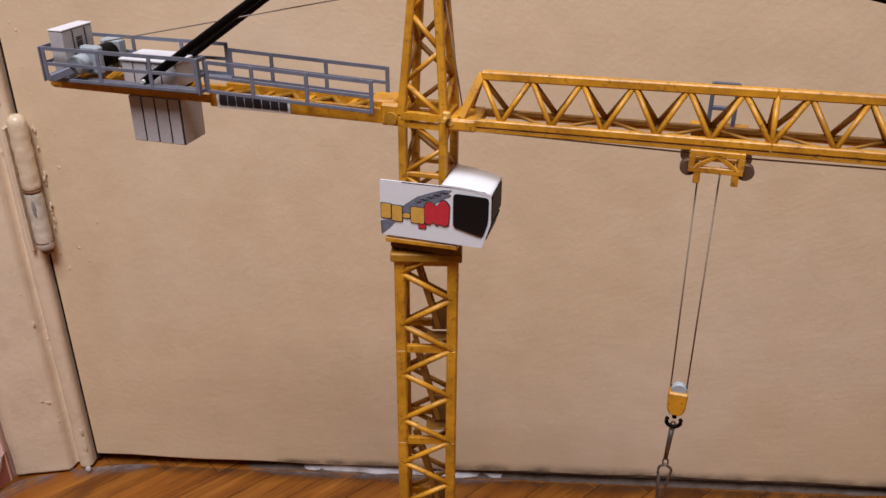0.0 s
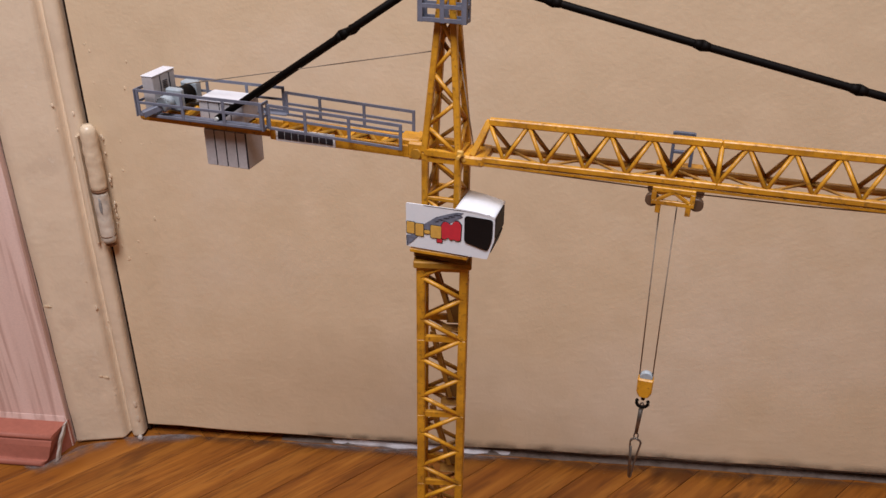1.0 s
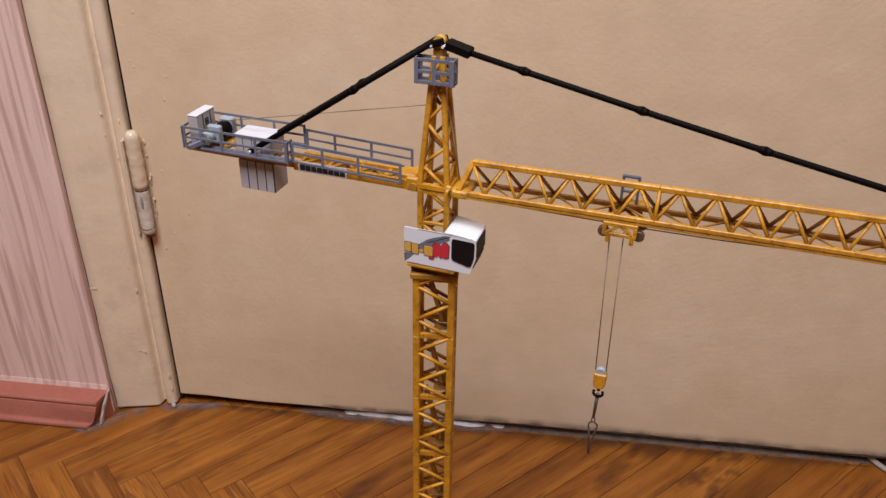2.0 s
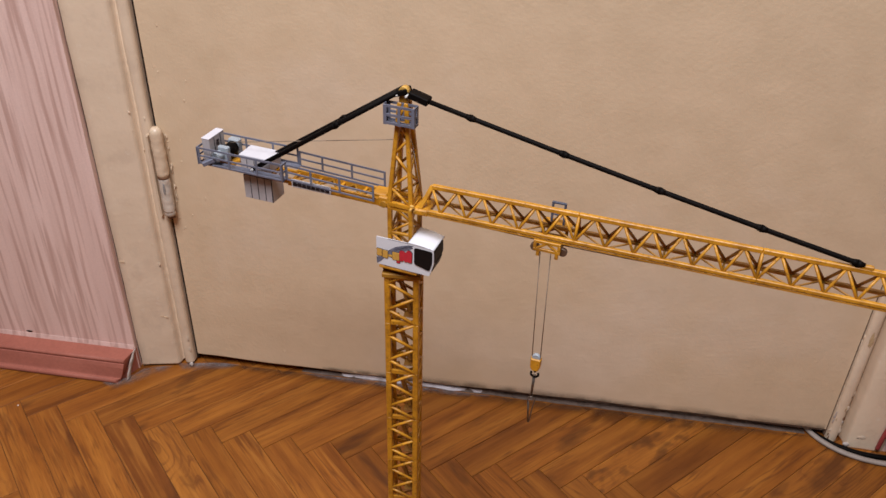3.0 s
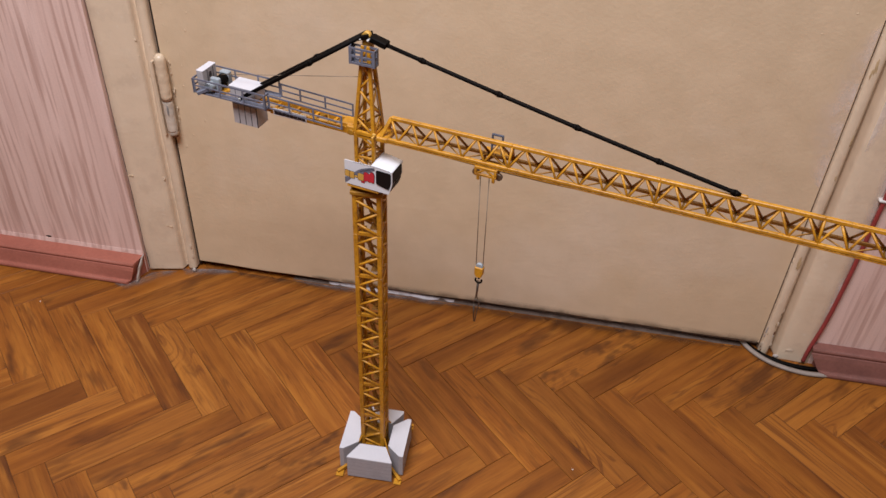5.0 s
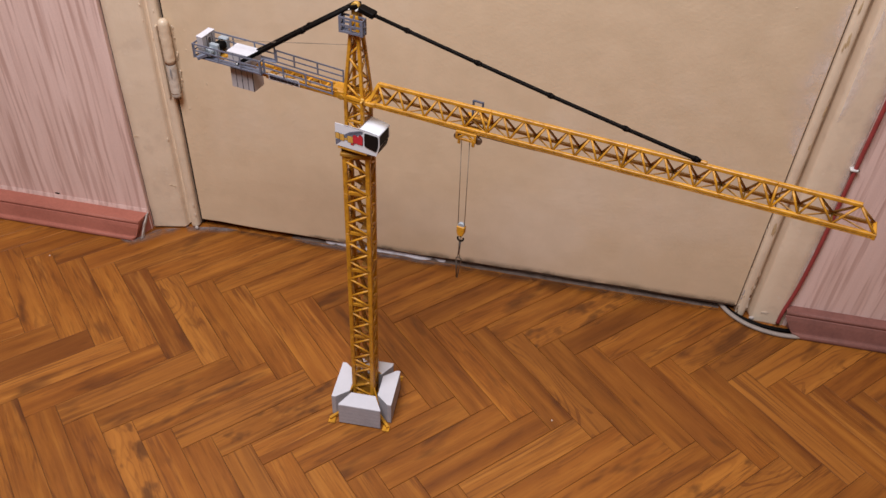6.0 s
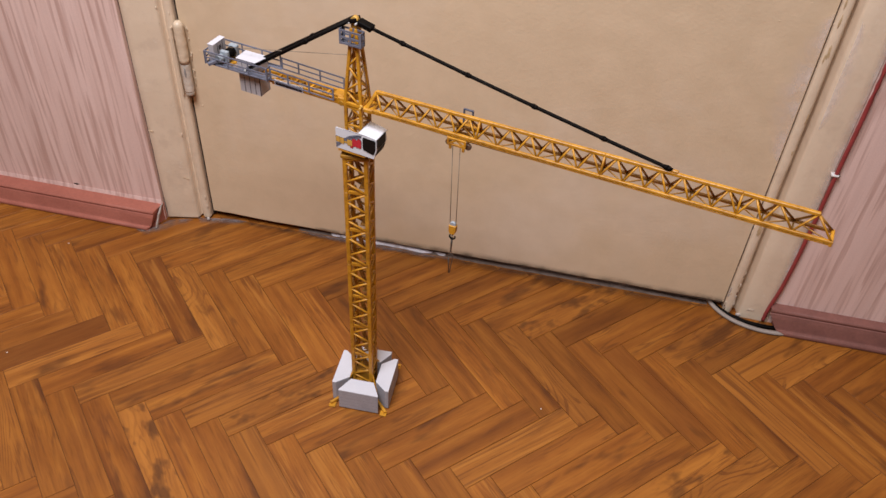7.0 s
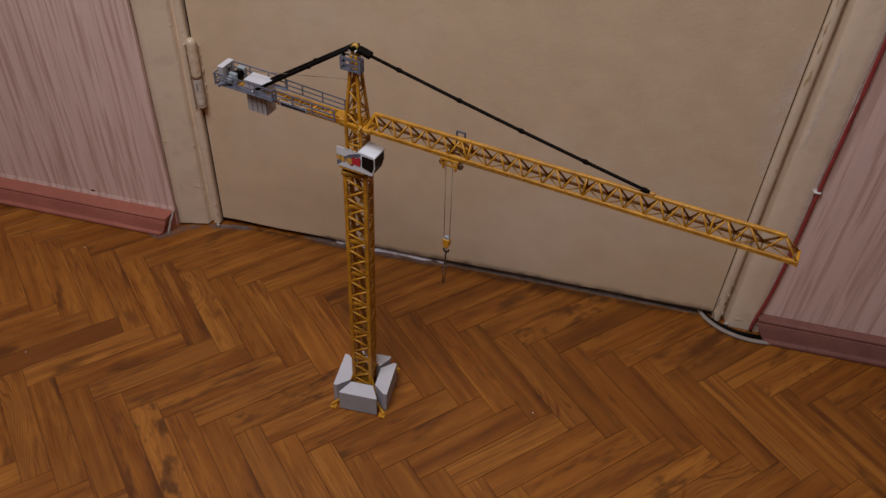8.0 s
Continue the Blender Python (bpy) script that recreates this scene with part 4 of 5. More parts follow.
def ballast_outline(half_in, half_out, d_in, d_out, end):
    return [(-half_out, -d_out), (half_out, -d_out), (half_out, -d_out + end), (half_in, -d_in), (-half_in, -d_in), (-half_out, -d_out + end)]


# blocks with slanted ends, so that the four of them leave crossed gaps
for turn, dout, hw, end in ((0, 0.0382, 0.0256, 0.0012), (90, 0.0365, 0.0272, 0.0045), (180, 0.0378, 0.0256, 0.0040), (270, 0.0368, 0.0272, 0.0045)):
    block = part("ballast_block", softened(add_prism(bmesh.new(), ballast_outline(0.0150, hw, 0.0172, dout, end), 0.0020, 0.0352), 0.0004), BLOCK, crane, "layered grey card ballast block", pose(0.0015, -0.004, 0) @ pose(0, 0, 0, 0, 0, turn))
    part("top_sheet", add_prism(bmesh.new(), ballast_outline(0.0149, hw - 0.0001, 0.0173, dout - 0.0001, end), 0.0353, 0.0358), SHEET, block, "pale paper sheet")
    for z in (0.0085, 0.0150, 0.0215, 0.0280, 0.0325):
        part("layer_line", box(-hw + 0.0004, hw - 0.0004, -dout - 0.00006, -dout + 0.001, z, z + 0.0003), BLOCK_LINE, block)

# mast
HALF = 0.0134 - 0.0023
MX = -0.0007                              # the mast stands a little off the slewing axis
LEVELS = [0.0239 + 0.0512 * i for i in range(7)] + [0.3770]
CORNERS = [(MX - HALF, -HALF), (MX + HALF, -HALF), (MX + HALF, HALF), (MX - HALF, HALF)]
for i in range(8):
    z0 = 0.004 if i == 0 else LEVELS[i - 1]
    z1 = LEVELS[i]
    ring = bmesh.new()
    for k in range(4):
        a, b = CORNERS[k], CORNERS[(k + 1) % 4]
        if i < 7:
            add_bar(ring, (*a, z1), (*b, z1), 0.0024, 0.0034)
        else:
            add_bar(ring, (*a, z1 - 0.002), (*b, z1 - 0.002), 0.003, 0.004)
    section = part("mast_section", ring, YELLOW, crane)
    for x, y in CORNERS:
        bar_part("leg", (x, y, z0 - 0.0003), (x, y, z1 + 0.0003), 0.0046, 0.0046, YELLOW, section, (1, 0, 0))
    if i == 0:
        continue
    step = 0.0512 / 2
    top = z1 if i < 7 else z0 + 0.0512
    for k in range(4):
        a, b = CORNERS[k], CORNERS[(k + 1) % 4]
        n = Vector((a[0] + b[0] - 2 * MX, a[1] + b[1], 0)).normalized() * 0.0012
        right = [top, top - step, top - 2 * step]
        left = [top - step / 2, top - 1.5 * step]
        zig = [(b, right[0]), (a, left[0]), (b, right[1]), (a, left[1]), (b, right[2])]
        for (p, zp), (q, zq) in zip(zig, zig[1:]):
            pa, pb = Vector((p[0] + n.x, p[1] + n.y, zp)), Vector((q[0] + n.x, q[1] + n.y, zq))
            if zp > z1 + 0.001:
                pa = pa.lerp(pb, (zp - z1 + 0.001) / (zp - zq))
            # the far faces get a browner yellow, with their shade in the colour
            bar_part("brace", pa, pb, 0.0025, 0.0025, YELLOW if k < 2 else INNER_SHADE, section, (0, 0, 1), 6)
    # climbing gear inside: a ladder that leans across, and an upright card by its foot
    part("rest_platform", softened(box(MX - 0.0010, MX + 0.0085, 0.0010, 0.0085, z1 - 0.004, z1 - 0.003), 0.0003), INNER_SHADE, section)
    part("safety_panel", softened(box(MX + 0.0018, MX + 0.0088, 0.0030, 0.0038, z0 + 0.0010, z0 + 0.0150), 0.0002), OLIVE, section, "brown card panel")
    lad = bmesh.new()
    foot, head = Vector((MX + 0.0050, 0.002, z0 + 0.004)), Vector((MX - 0.0062, 0.002, z1 - 0.003))
    for dy in (-0.0026, 0.0026):
        add_bar(lad, foot + Vector((0, dy, 0)), head + Vector((0, dy, 0)), 0.0012, 0.0022)
    for r in range(7):
        c = foot.lerp(head, (r + 0.5) / 7)
        add_bar(lad, c + Vector((0, -0.0026, 0)), c + Vector((0, 0.0026, 0)), 0.0008, 0.0008)
    part("ladder", lad, INNER_SHADE, section)

# slewing ring and platform under the cab
part("slewing_ring", softened(box(-0.0155, 0.0143, -0.0148, 0.0148, 0.3755, 0.3795), 0.0006), YELLOW_DARK, crane)
ring2 = part("slewing_platform", softened(box(-0.0130, 0.0150, -0.0135, 0.0135, 0.3797, 0.3850), 0.0008), GRIMY, crane, "", S)
part("platform_lip", softened(box(-0.0132, 0.0170, -0.0185, 0.0140, 0.3851, 0.3873), 0.0004), YELLOW, ring2)


def lattice(name, corners0, corners1, z0, z1, leg, brace, panels, parent, m, rings=(), phase=0):
    """Four legs that may lean in, with zigzag bracing on each face."""
    bm = bmesh.new()

    def at(k, z):
        f = (z - z0) / (z1 - z0)
        return Vector((*corners0[k], z)).lerp(Vector((*corners1[k], z)), f)

    z, w, h = rings[0]
    for k in range(4):
        add_bar(bm, at(k, z), at((k + 1) % 4, z), w, h)
    body = part(name, bm, YELLOW, parent, "", m)
    for z, w, h in rings[1:]:
        for k in range(4):
            bar_part("cross_bar", at(k, z), at((k + 1) % 4, z), w, h, YELLOW, body)
    for k in range(4):
        bar_part("leg", at(k, z0), at(k, z1), leg, leg, YELLOW, body, (1, 0, 0))
    for k in range(4):
        for i in range(panels):
            za, zb = z0 + (z1 - z0) * i / panels, z0 + (z1 - z0) * (i + 1) / panels
            lo, hi = (k, (k + 1) % 4) if (i + phase + k) % 2 else ((k + 1) % 4, k)
            # the two far faces are browner, shade painted into their colour
            bar_part("brace", at(lo, za), at(hi, zb), brace, brace, YELLOW if k < 2 else INNER_SHADE, body, (0, 0, 1), 6)
    return body


h0 = 0.0083
sq = [(-h0, -h0), (h0, -h0), (h0, h0), (-h0, h0)]
lattice("slewing_tower", sq, sq, 0.3873, 0.4360, 0.0032, 0.0020, 4, crane, S, ((0.4325, 0.0022, 0.0022), (0.4120, 0.0020, 0.0020)), 1)
h1 = 0.0024
tq = [(-h1, -h1), (h1, -h1), (h1, h1), (-h1, h1)]
sq2 = [(-0.0086, -0.0086), (0.0086, -0.0086), (0.0086, 0.0086), (-0.0086, 0.0086)]
tower_top = lattice("tower_top", sq2, tq, 0.4360, 0.5130, 0.0031, 0.0022, 6, crane, S, ((0.4362, 0.0030, 0.0028), (0.4985, 0.0016, 0.0020)), 0)
part("apex_head", softened(box(-0.0032, 0.0032, -0.0030, 0.0030, 0.5120, 0.5200), 0.0006), YELLOW_DARK, tower_top)
head_sheave = bmesh.new()
add_rod(head_sheave, (0, -0.0024, 0.5206), (0, 0.0024, 0.5206), 0.0034, 18)
part("head_sheave", head_sheave, INK_YELLOW, tower_top)
for u in (-0.0035, 0.0032):
    part("pin", add_rod(bmesh.new(), (u, -0.0058, 0.5190), (u, 0.0058, 0.5190), 0.0008, 10), CLIP, tower_top, "pale pin")

# small cage round the tower top
cage = part("head_platform", box(-0.0108, 0.0106, -0.0095, -0.0040, 0.4985, 0.4993), GREY, crane, "blue-grey card cage round the tower top", S)
for y in (-0.0098, -0.0030):
    for z in (0.4997, 0.5057, 0.5122):
        bar_part("rail", (-0.0111, y, z), (0.0109, y, z), 0.0006, 0.0019, GREY, cage)
    for u in (-0.0104, 0.0000, 0.0102):
        bar_part("post", (u, y - 0.0001, 0.4985), (u, y - 0.0001, 0.5130), 0.0024 if abs(u) > 0.001 else 0.0021, 0.0006, GREY, cage, (0, 1, 0))
for u in (-0.0113, 0.0111):
    for z in (0.4997, 0.5057, 0.5122):
        bar_part("rail", (u, -0.0095, z), (u, -0.0033, z), 0.0006, 0.0019, GREY, cage)
    for y in (-0.0088, -0.0040):
        bar_part("post", (u, y, 0.4985), (u, y, 0.5130), 0.0006, 0.0024, GREY, cage, (0, 1, 0))

# cab and sign
cab = part("operator_cab", bmesh.new(), WHITE, crane, "white card cab with dark windows", S)


def cab_body():
    """A box whose nose leans in at the foot."""
    front = [(0.0110, 0.3885), (0.0272, 0.3879), (0.0303, 0.3985), (0.0303, 0.4085), (0.0290, 0.4096), (0.0110, 0.4108)]
    back = [(0.0110, 0.3890), (0.0262, 0.3890), (0.0298, 0.3985), (0.0294, 0.4066), (0.0284, 0.4078), (0.0110, 0.4098)]
    bm = bmesh.new()
    a = [bm.verts.new((u, -0.0181, z)) for u, z in front]
    b = [bm.verts.new((u, 0.0042, z)) for u, z in back]
    bm.faces.new(a)
    bm.faces.new(b[::-1])
    for i in range(6):
        bm.faces.new((a[i], b[i], b[(i + 1) % 6], a[(i + 1) % 6]))
    return softened(bm, 0.0014, 3)


cb = cab_body()
bmesh.ops.recalc_face_normals(cb, faces=cb.faces)
cb.to_mesh(cab.data)
cb.free()


def rounded(points, r, n=4):
    """A polygon with its corners rounded off."""
    out = []
    k = len(points)
    for i in range(k):
        p, a, b = (Vector(points[j % k]) for j in (i, i - 1, i + 1))
        da, db = (a - p), (b - p)
        rr = min(r, da.length * 0.45, db.length * 0.45)
        s, e = p + da.normalized() * rr, p + db.normalized() * rr
        for j in range(n + 1):
            t = j / n
            out.append(tuple((1 - t) ** 2 * s + 2 * t * (1 - t) * p + t * t * e))
    return out


part("window", add_plate(bmesh.new(), rounded([(0.0154, 0.3958), (0.0274, 0.3926), (0.0295, 0.3995), (0.0296, 0.4096), (0.0154, 0.4100)], 0.0018), -0.0186, -0.0194), GLASS, cab, "dark window")
side = add_plate(bmesh.new(), rounded([(-0.0172, 0.3990), (0.0000, 0.3990), (0.0000, 0.4100), (-0.0172, 0.4100)], 0.0012), 0.0, 0.0006)
part("window", side, GLASS, cab, "dark window", Matrix.Translation((0.0300, 0, 0)) @ Matrix(((0, 1, 0, 0), (1, 0, 0, 0), (0, 0, 1, 0), (0, 0, 0, 1))))
side2 = add_plate(bmesh.new(), rounded([(-0.0165, 0.0), (0.0000, 0.0), (0.0000, 0.0072), (-0.0165, 0.0072)], 0.0010), 0.0, 0.0006)
part("window", side2, GLASS, cab, "dark window", Matrix.Translation((0.0277, 0, 0.3906)) @ pose(0, 0, 0, 0, 17, 0) @ Matrix(((0, 1, 0, 0), (1, 0, 0, 0), (0, 0, 1, 0), (0, 0, 0, 1))))


def cab_roof():
    """A bent sheet that falls away towards the nose."""
    bm = bmesh.new()
    n = 12
    rows = []
    for k in range(n + 1):
        u = 0.0106 + 0.0199 * k / n
        z = 0.4131 - 0.0020 * (k / n) ** 2.4
        rows.append([bm.verts.new(p) for p in ((u, -0.0190, z - 0.0009), (u, -0.0190, z), (u - 0.0008 * k / n, 0.0050, z - 0.0002 - 0.0016 * k / n), (u - 0.0008 * k / n, 0.0050, z - 0.0012 - 0.0016 * k / n))])
    for a, b in zip(rows, rows[1:]):
        for k in range(4):
            f = bm.faces.new((a[k], b[k], b[(k + 1) % 4], a[(k + 1) % 4]))
            f.smooth = k == 1
    bm.faces.new(rows[0])
    bm.faces.new(rows[-1][::-1])
    return bm


part("roof", cab_roof(), WHITE, cab)

# one sheet makes the board and the face of the cab
sheet_line = rounded([(-0.0148, 0.3887), (0.0272, 0.3879), (0.0304, 0.3985), (0.0304, 0.4098), (0.0288, 0.4116), (0.0150, 0.4124), (-0.0148, 0.4124)], 0.0007)
sign = part("sign_board", add_plate(bmesh.new(), sheet_line, -0.0182, -0.0189), WHITE, crane, "white card board with coloured emblem shapes", S)


def emblem(name, points, mat, depth, r=0.0006):
    points = [(u + 0.04 * (u + 0.0145), z) for u, z in points]
    return part(name, add_plate(bmesh.new(), rounded(points, r), -0.0188, -0.0189 - depth), mat, sign)


swoosh = [(-0.0143, 0.3950), (-0.0141, 0.3892), (-0.0112, 0.3920), (-0.0077, 0.3962), (0.0023, 0.4012), (0.0077, 0.4052), (0.0110, 0.4075), (0.0131, 0.4086), (0.0118, 0.4094), (0.0134, 0.4108), (0.0100, 0.4106), (0.0055, 0.4090), (0.0000, 0.4066), (-0.0052, 0.4024), (-0.0078, 0.3984), (-0.0110, 0.3956)]
middle = Vector((0.0000, 0.4010))
emblem("dark_outline", [tuple(middle + (Vector(p) - middle) * 1.03) for p in swoosh], INK, 0.0001, 0.0003)
emblem("grey_swoosh", swoosh, INK_GREY, 0.0002, 0.0003)
for i in range(9):
    u = 0.0000 + 0.0013 * i
    z = 0.4042 + 0.00062 * i + 0.0007 * (i % 2)
    emblem("dark_stroke", [(u, z), (u + 0.0017, z + 0.0006), (u + 0.0017, z + 0.0009), (u, z + 0.0004)], INK, 0.0003, 0.0001)
for u0, u1, z0, z1 in ((-0.0143, -0.0104, 0.3964, 0.4025), (-0.0099, -0.0059, 0.3956, 0.4021), (-0.0055, -0.0027, 0.3974, 0.3992), (-0.0023, 0.0029, 0.3957, 0.4023)):
    o = 0.0003
    emblem("dark_outline", [(u0 - o, z0 - o), (u1 + o, z0 - o), (u1 + o, z1 + o), (u0 - o, z1 + o)], INK, 0.0003)
    emblem("yellow_block", [(u0, z0), (u1, z0), (u1, z1), (u0, z1)], INK_YELLOW, 0.0005)
red = [(0.0033, 0.3960), (0.0052, 0.3958), (0.0064, 0.3972), (0.0078, 0.3956), (0.0090, 0.3966), (0.0106, 0.3958), (0.0125, 0.3964), (0.0128, 0.4044), (0.0112, 0.4064), (0.0094, 0.4062), (0.0078, 0.4036), (0.0062, 0.4050), (0.0042, 0.4052), (0.0030, 0.4030)]
mid = Vector((0.0079, 0.4008))
emblem("dark_outline", [tuple(mid + (Vector(p) - mid) * 1.07) for p in red], INK, 0.0004, 0.0007)
emblem("red_shape", red, INK_RED, 0.0006, 0.0007)
emblem("dark_outline", [(0.0005, 0.3931), (0.0037, 0.3931), (0.0038, 0.3970), (0.0004, 0.3970)], INK, 0.0002)
emblem("red_shape", [(0.0008, 0.3934), (0.0034, 0.3934), (0.0035, 0.3967), (0.0007, 0.3967)], INK_RED, 0.00025)

emblem("dark_outline", [(-0.0060, 0.41215), (0.0140, 0.41215), (0.0260, 0.41160), (0.0272, 0.41140), (0.0260, 0.41185), (0.0140, 0.41240), (-0.0060, 0.41240)], INK, 0.0001, 0.0001)

# jib: one top chord, two lower chords, sections joined by a post
PITCH, RISE = 0.0191, 0.010
VW = 0.0078


def jz(u, z):
    return z + RISE * max(0.0, u - 0.02)


ZT, ZB = 0.4520, 0.4355


def jt(u):
    """Height of the top chord, which parts slowly from the lower ones."""
    return jz(u, ZT) + 0.0040 * max(0.0, u - 0.02)


STARTS = [0.0211, 0.1386, 0.2562, 0.3737]
JOINTS = [0.0200, 0.1275, 0.2451, 0.3627, 0.4395]
for s in range(4):
    u0, u1 = JOINTS[s], JOINTS[s + 1]
    ua = STARTS[0] if s == 0 else u0
    ub = u1 - 0.00005 if s < 3 else 0.4240
    bm = bmesh.new()
    add_bar(bm, (ua, 0, jt(ua)), (ub, 0, jt(ub)), 0.0034, 0.0034)
    sec = part("jib_section", softened(bm, 0.0005), YELLOW, crane, "", S)
    for v in (-VW, VW):
        near = v < 0
        thick = 0.0028 if near else 0.0021
        # the far chord is browner than the near one: shade in its colour
        bar_part("lower_chord", (u0, v, jz(u0, ZB)), (u1 - 0.00005, v, jz(u1, ZB)), thick, thick, YELLOW if near else INNER_SHADE, sec)
        rail = 0.0016 if near else 0.0010
        drop = 0.0026 if near else 0.0018
        bar_part("trolley_rail", (u0, v * 1.02, jz(u0, ZB - drop)), (u1 - 0.00005, v * 1.02, jz(u1, ZB - drop)), rail, rail, YELLOW, sec)
    tops = [STARTS[s] + PITCH * k for k in range(6 if s < 3 else 4)]
    tops = [u for u in tops if u < ub + 0.001]
    if s == 3:
        tops[-1] = 0.4230
    lows = [(a + b) / 2 for a, b in zip(tops, tops[1:])]
    chain = []
    if s > 0:
        chain.append((u0, 0))
    for i, u in enumerate(tops):
        chain.append((u, 1))
        if i < len(lows):
            chain.append((lows[i], 0))
    chain.append((u1 if s < 3 else 0.4385, 0))
    for v in (-VW, VW):
        for (p, hp), (q, hq) in zip(chain, chain[1:]):
            a = (p, 0 if hp else v, jt(p) - 0.0006 if hp else jz(p, ZB + 0.0004))
            b = (q, 0 if hq else v, jt(q) - 0.0006 if hq else jz(q, ZB + 0.0004))
            thick = 0.0020 if v < 0 else 0.0023
            # far braces are browner as well, for the shade on that side
            bar_part("brace", a, b, thick, thick, YELLOW if v < 0 else INNER_SHADE, sec, (0, 0, 1), 6)
        if s < 3:
            bar_part("post", (u1, v, jz(u1, ZB)), (u1, 0, jt(u1)), 0.0022, 0.0022, YELLOW, sec, (0, 1, 0), 6)
    if s == 0:
        for v in (-VW, VW):
            bar_part("brace", (0.0150, v, ZB + 0.001), (tops[0], 0, ZT), 0.0030, 0.0026, YELLOW, sec, (0, 1, 0))
    nodes = [c[0] for c in chain if not c[1]]
    for i, (p, q) in enumerate(zip(nodes, nodes[1:])):
        sgn = 1 if i % 2 else -1
        # floor bars are brown, with the shade under the jib in their colour
        bar_part("floor_brace", (p, -VW * sgn, jz(p, ZB)), (q, VW * sgn, jz(q, ZB)), 0.0014, 0.0014, INNER_SHADE, sec, (0, 0, 1), 5)
        bar_part("cross_bar", (p, -VW, jz(p, ZB)), (p, VW, jz(p, ZB)), 0.0016, 0.0016, GRIMY, sec, (0, 0, 1), 5)
    if s == 0:
        part("jib_foot", softened(box(0.0100, 0.0215, -0.0100, 0.0100, 0.4318, 0.4368), 0.0010), YELLOW, sec)
        for v in (-0.0104, 0.0092):
            part("pin", add_rod(bmesh.new(), (0.0115, v, 0.4352), (0.0115, v + 0.0012, 0.4352), 0.0012, 12), INK_YELLOW, sec, "pale pin head")
        part("pin_lug", softened(box(0.0085, 0.0118, -0.0118, -0.0098, 0.4368, 0.4398), 0.0006), INK_YELLOW, sec, "pale brass-coloured lug")
        part("pin_bolt", add_rod(bmesh.new(), (0.0100, -0.0150, 0.4372), (0.0100, -0.0098, 0.4372), 0.0009, 10), INK_YELLOW, sec, "pale brass-coloured bolt")
    if s == 3:
        part("jib_tip_beam", softened(box(0.4375, 0.4402, -0.0092, 0.0092, jz(0.43, ZB) - 0.0040, jz(0.43, ZB) + 0.0014), 0.0005), YELLOW, sec)
bm = bmesh.new()
add_path(bm, [(0.022, -0.0060, 0.4316), (0.070, -0.0060, 0.4312), (0.118, -0.0060, 0.4308), (0.165, -0.0060, 0.4316), (0.260, -0.0050, 0.4352), (0.437, -0.0040, 0.4375)], 0.00035, 5)
part("trolley_rope", bm, ROPE, crane, "", S)

# trolley and hook
tb = bmesh.new()
add_bar(tb, (0.1018, 0, 0.4275), (0.1185, 0, 0.4275), 0.0030, 0.0016)
trolley = part("trolley", softened(tb, 0.0003), YELLOW, crane, "", S)
for v in (-0.0108, 0.0108):
    for z in (0.4330, 0.4268):
        bar_part("side_bar", (0.1006, v, z), (0.1195, v, z), 0.0016, 0.0022, YELLOW if v < 0 else YELLOW_DARK, trolley)
    for u in (0.1016, 0.1185):
        bar_part("end_post", (u, v, 0.4322), (u, v, 0.4276), 0.0022, 0.0016, YELLOW if v < 0 else YELLOW_DARK, trolley, (0, 1, 0))
    for u in (0.1040, 0.1172):
        bar_part("hanger", (u, v + 0.0002, 0.4262), (u, v + 0.0002, 0.4215), 0.0024, 0.0018, YELLOW if v < 0 else YELLOW_DARK, trolley, (0, 1, 0))
    bar_part("brace", (0.1030, v, 0.4275), (0.1100, v, 0.4325), 0.0016, 0.0016, YELLOW if v < 0 else YELLOW_DARK, trolley)
    bar_part("brace", (0.1100, v, 0.4325), (0.1172, v, 0.4275), 0.0016, 0.0016, YELLOW if v < 0 else YELLOW_DARK, trolley)
for u in (0.1018, 0.1185):
    bar_part("cross_bar", (u, -0.0108, 0.4275), (u, 0.0108, 0.4275), 0.0020, 0.0020, YELLOW_DARK, trolley)
for u in (0.1009, 0.1205):
    for v in (-0.0070, 0.0070):
        w = bmesh.new()
        add_rod(w, (u, v - 0.0016, 0.4262), (u, v + 0.0016, 0.4262), 0.0032, 18)
        part("sheave", softened(w, 0.0004), BROWN, trolley, "dark brown sheave")
part("basket_floor", softened(box(0.1000, 0.1215, 0.0110, 0.0195, 0.4345, 0.4355), 0.0003), YELLOW, trolley)
for a, b in (((0.1064, 0.4345), (0.1064, 0.4527)), ((0.1152, 0.4345), (0.1152, 0.4527)), ((0.1064, 0.4521), (0.1152, 0.4521)), ((0.1064, 0.4430), (0.1152, 0.4430))):
    bar_part("basket_rail", (a[0], 0.0128, a[1]), (b[0], 0.0128, b[1]), 0.0015, 0.0018, NAVY, trolley, (0, 1, 0))

HU, HV = 0.1104, -0.0060
for du, dt in ((-0.0038, -0.0059), (0.0034, 0.0017)):
    part("hoist_rope", add_rod(bmesh.new(), (HU + du * 0.9, HV, 0.3285), (0.1105 + dt, HV, 0.4265), 0.00036, 6), ROPE, crane, "grey thread rope", S)
hook = part("hook_block", softened(add_plate(bmesh.new(), [(HU - 0.0040, 0.3269), (HU - 0.0038, 0.3187), (HU - 0.0022, 0.3155), (HU + 0.0022, 0.3155), (HU + 0.0038, 0.3187), (HU + 0.0040, 0.3269)], HV - 0.0026, HV + 0.0026), 0.0006), YELLOW, crane, "yellow hook block with grey sheave", S)
w = bmesh.new()
add_rod(w, (HU, HV - 0.0015, 0.3275), (HU, HV + 0.0015, 0.3275), 0.0033, 18)
part("sheave", softened(w, 0.0004), BLUEGREY, hook, "pale grey sheave")
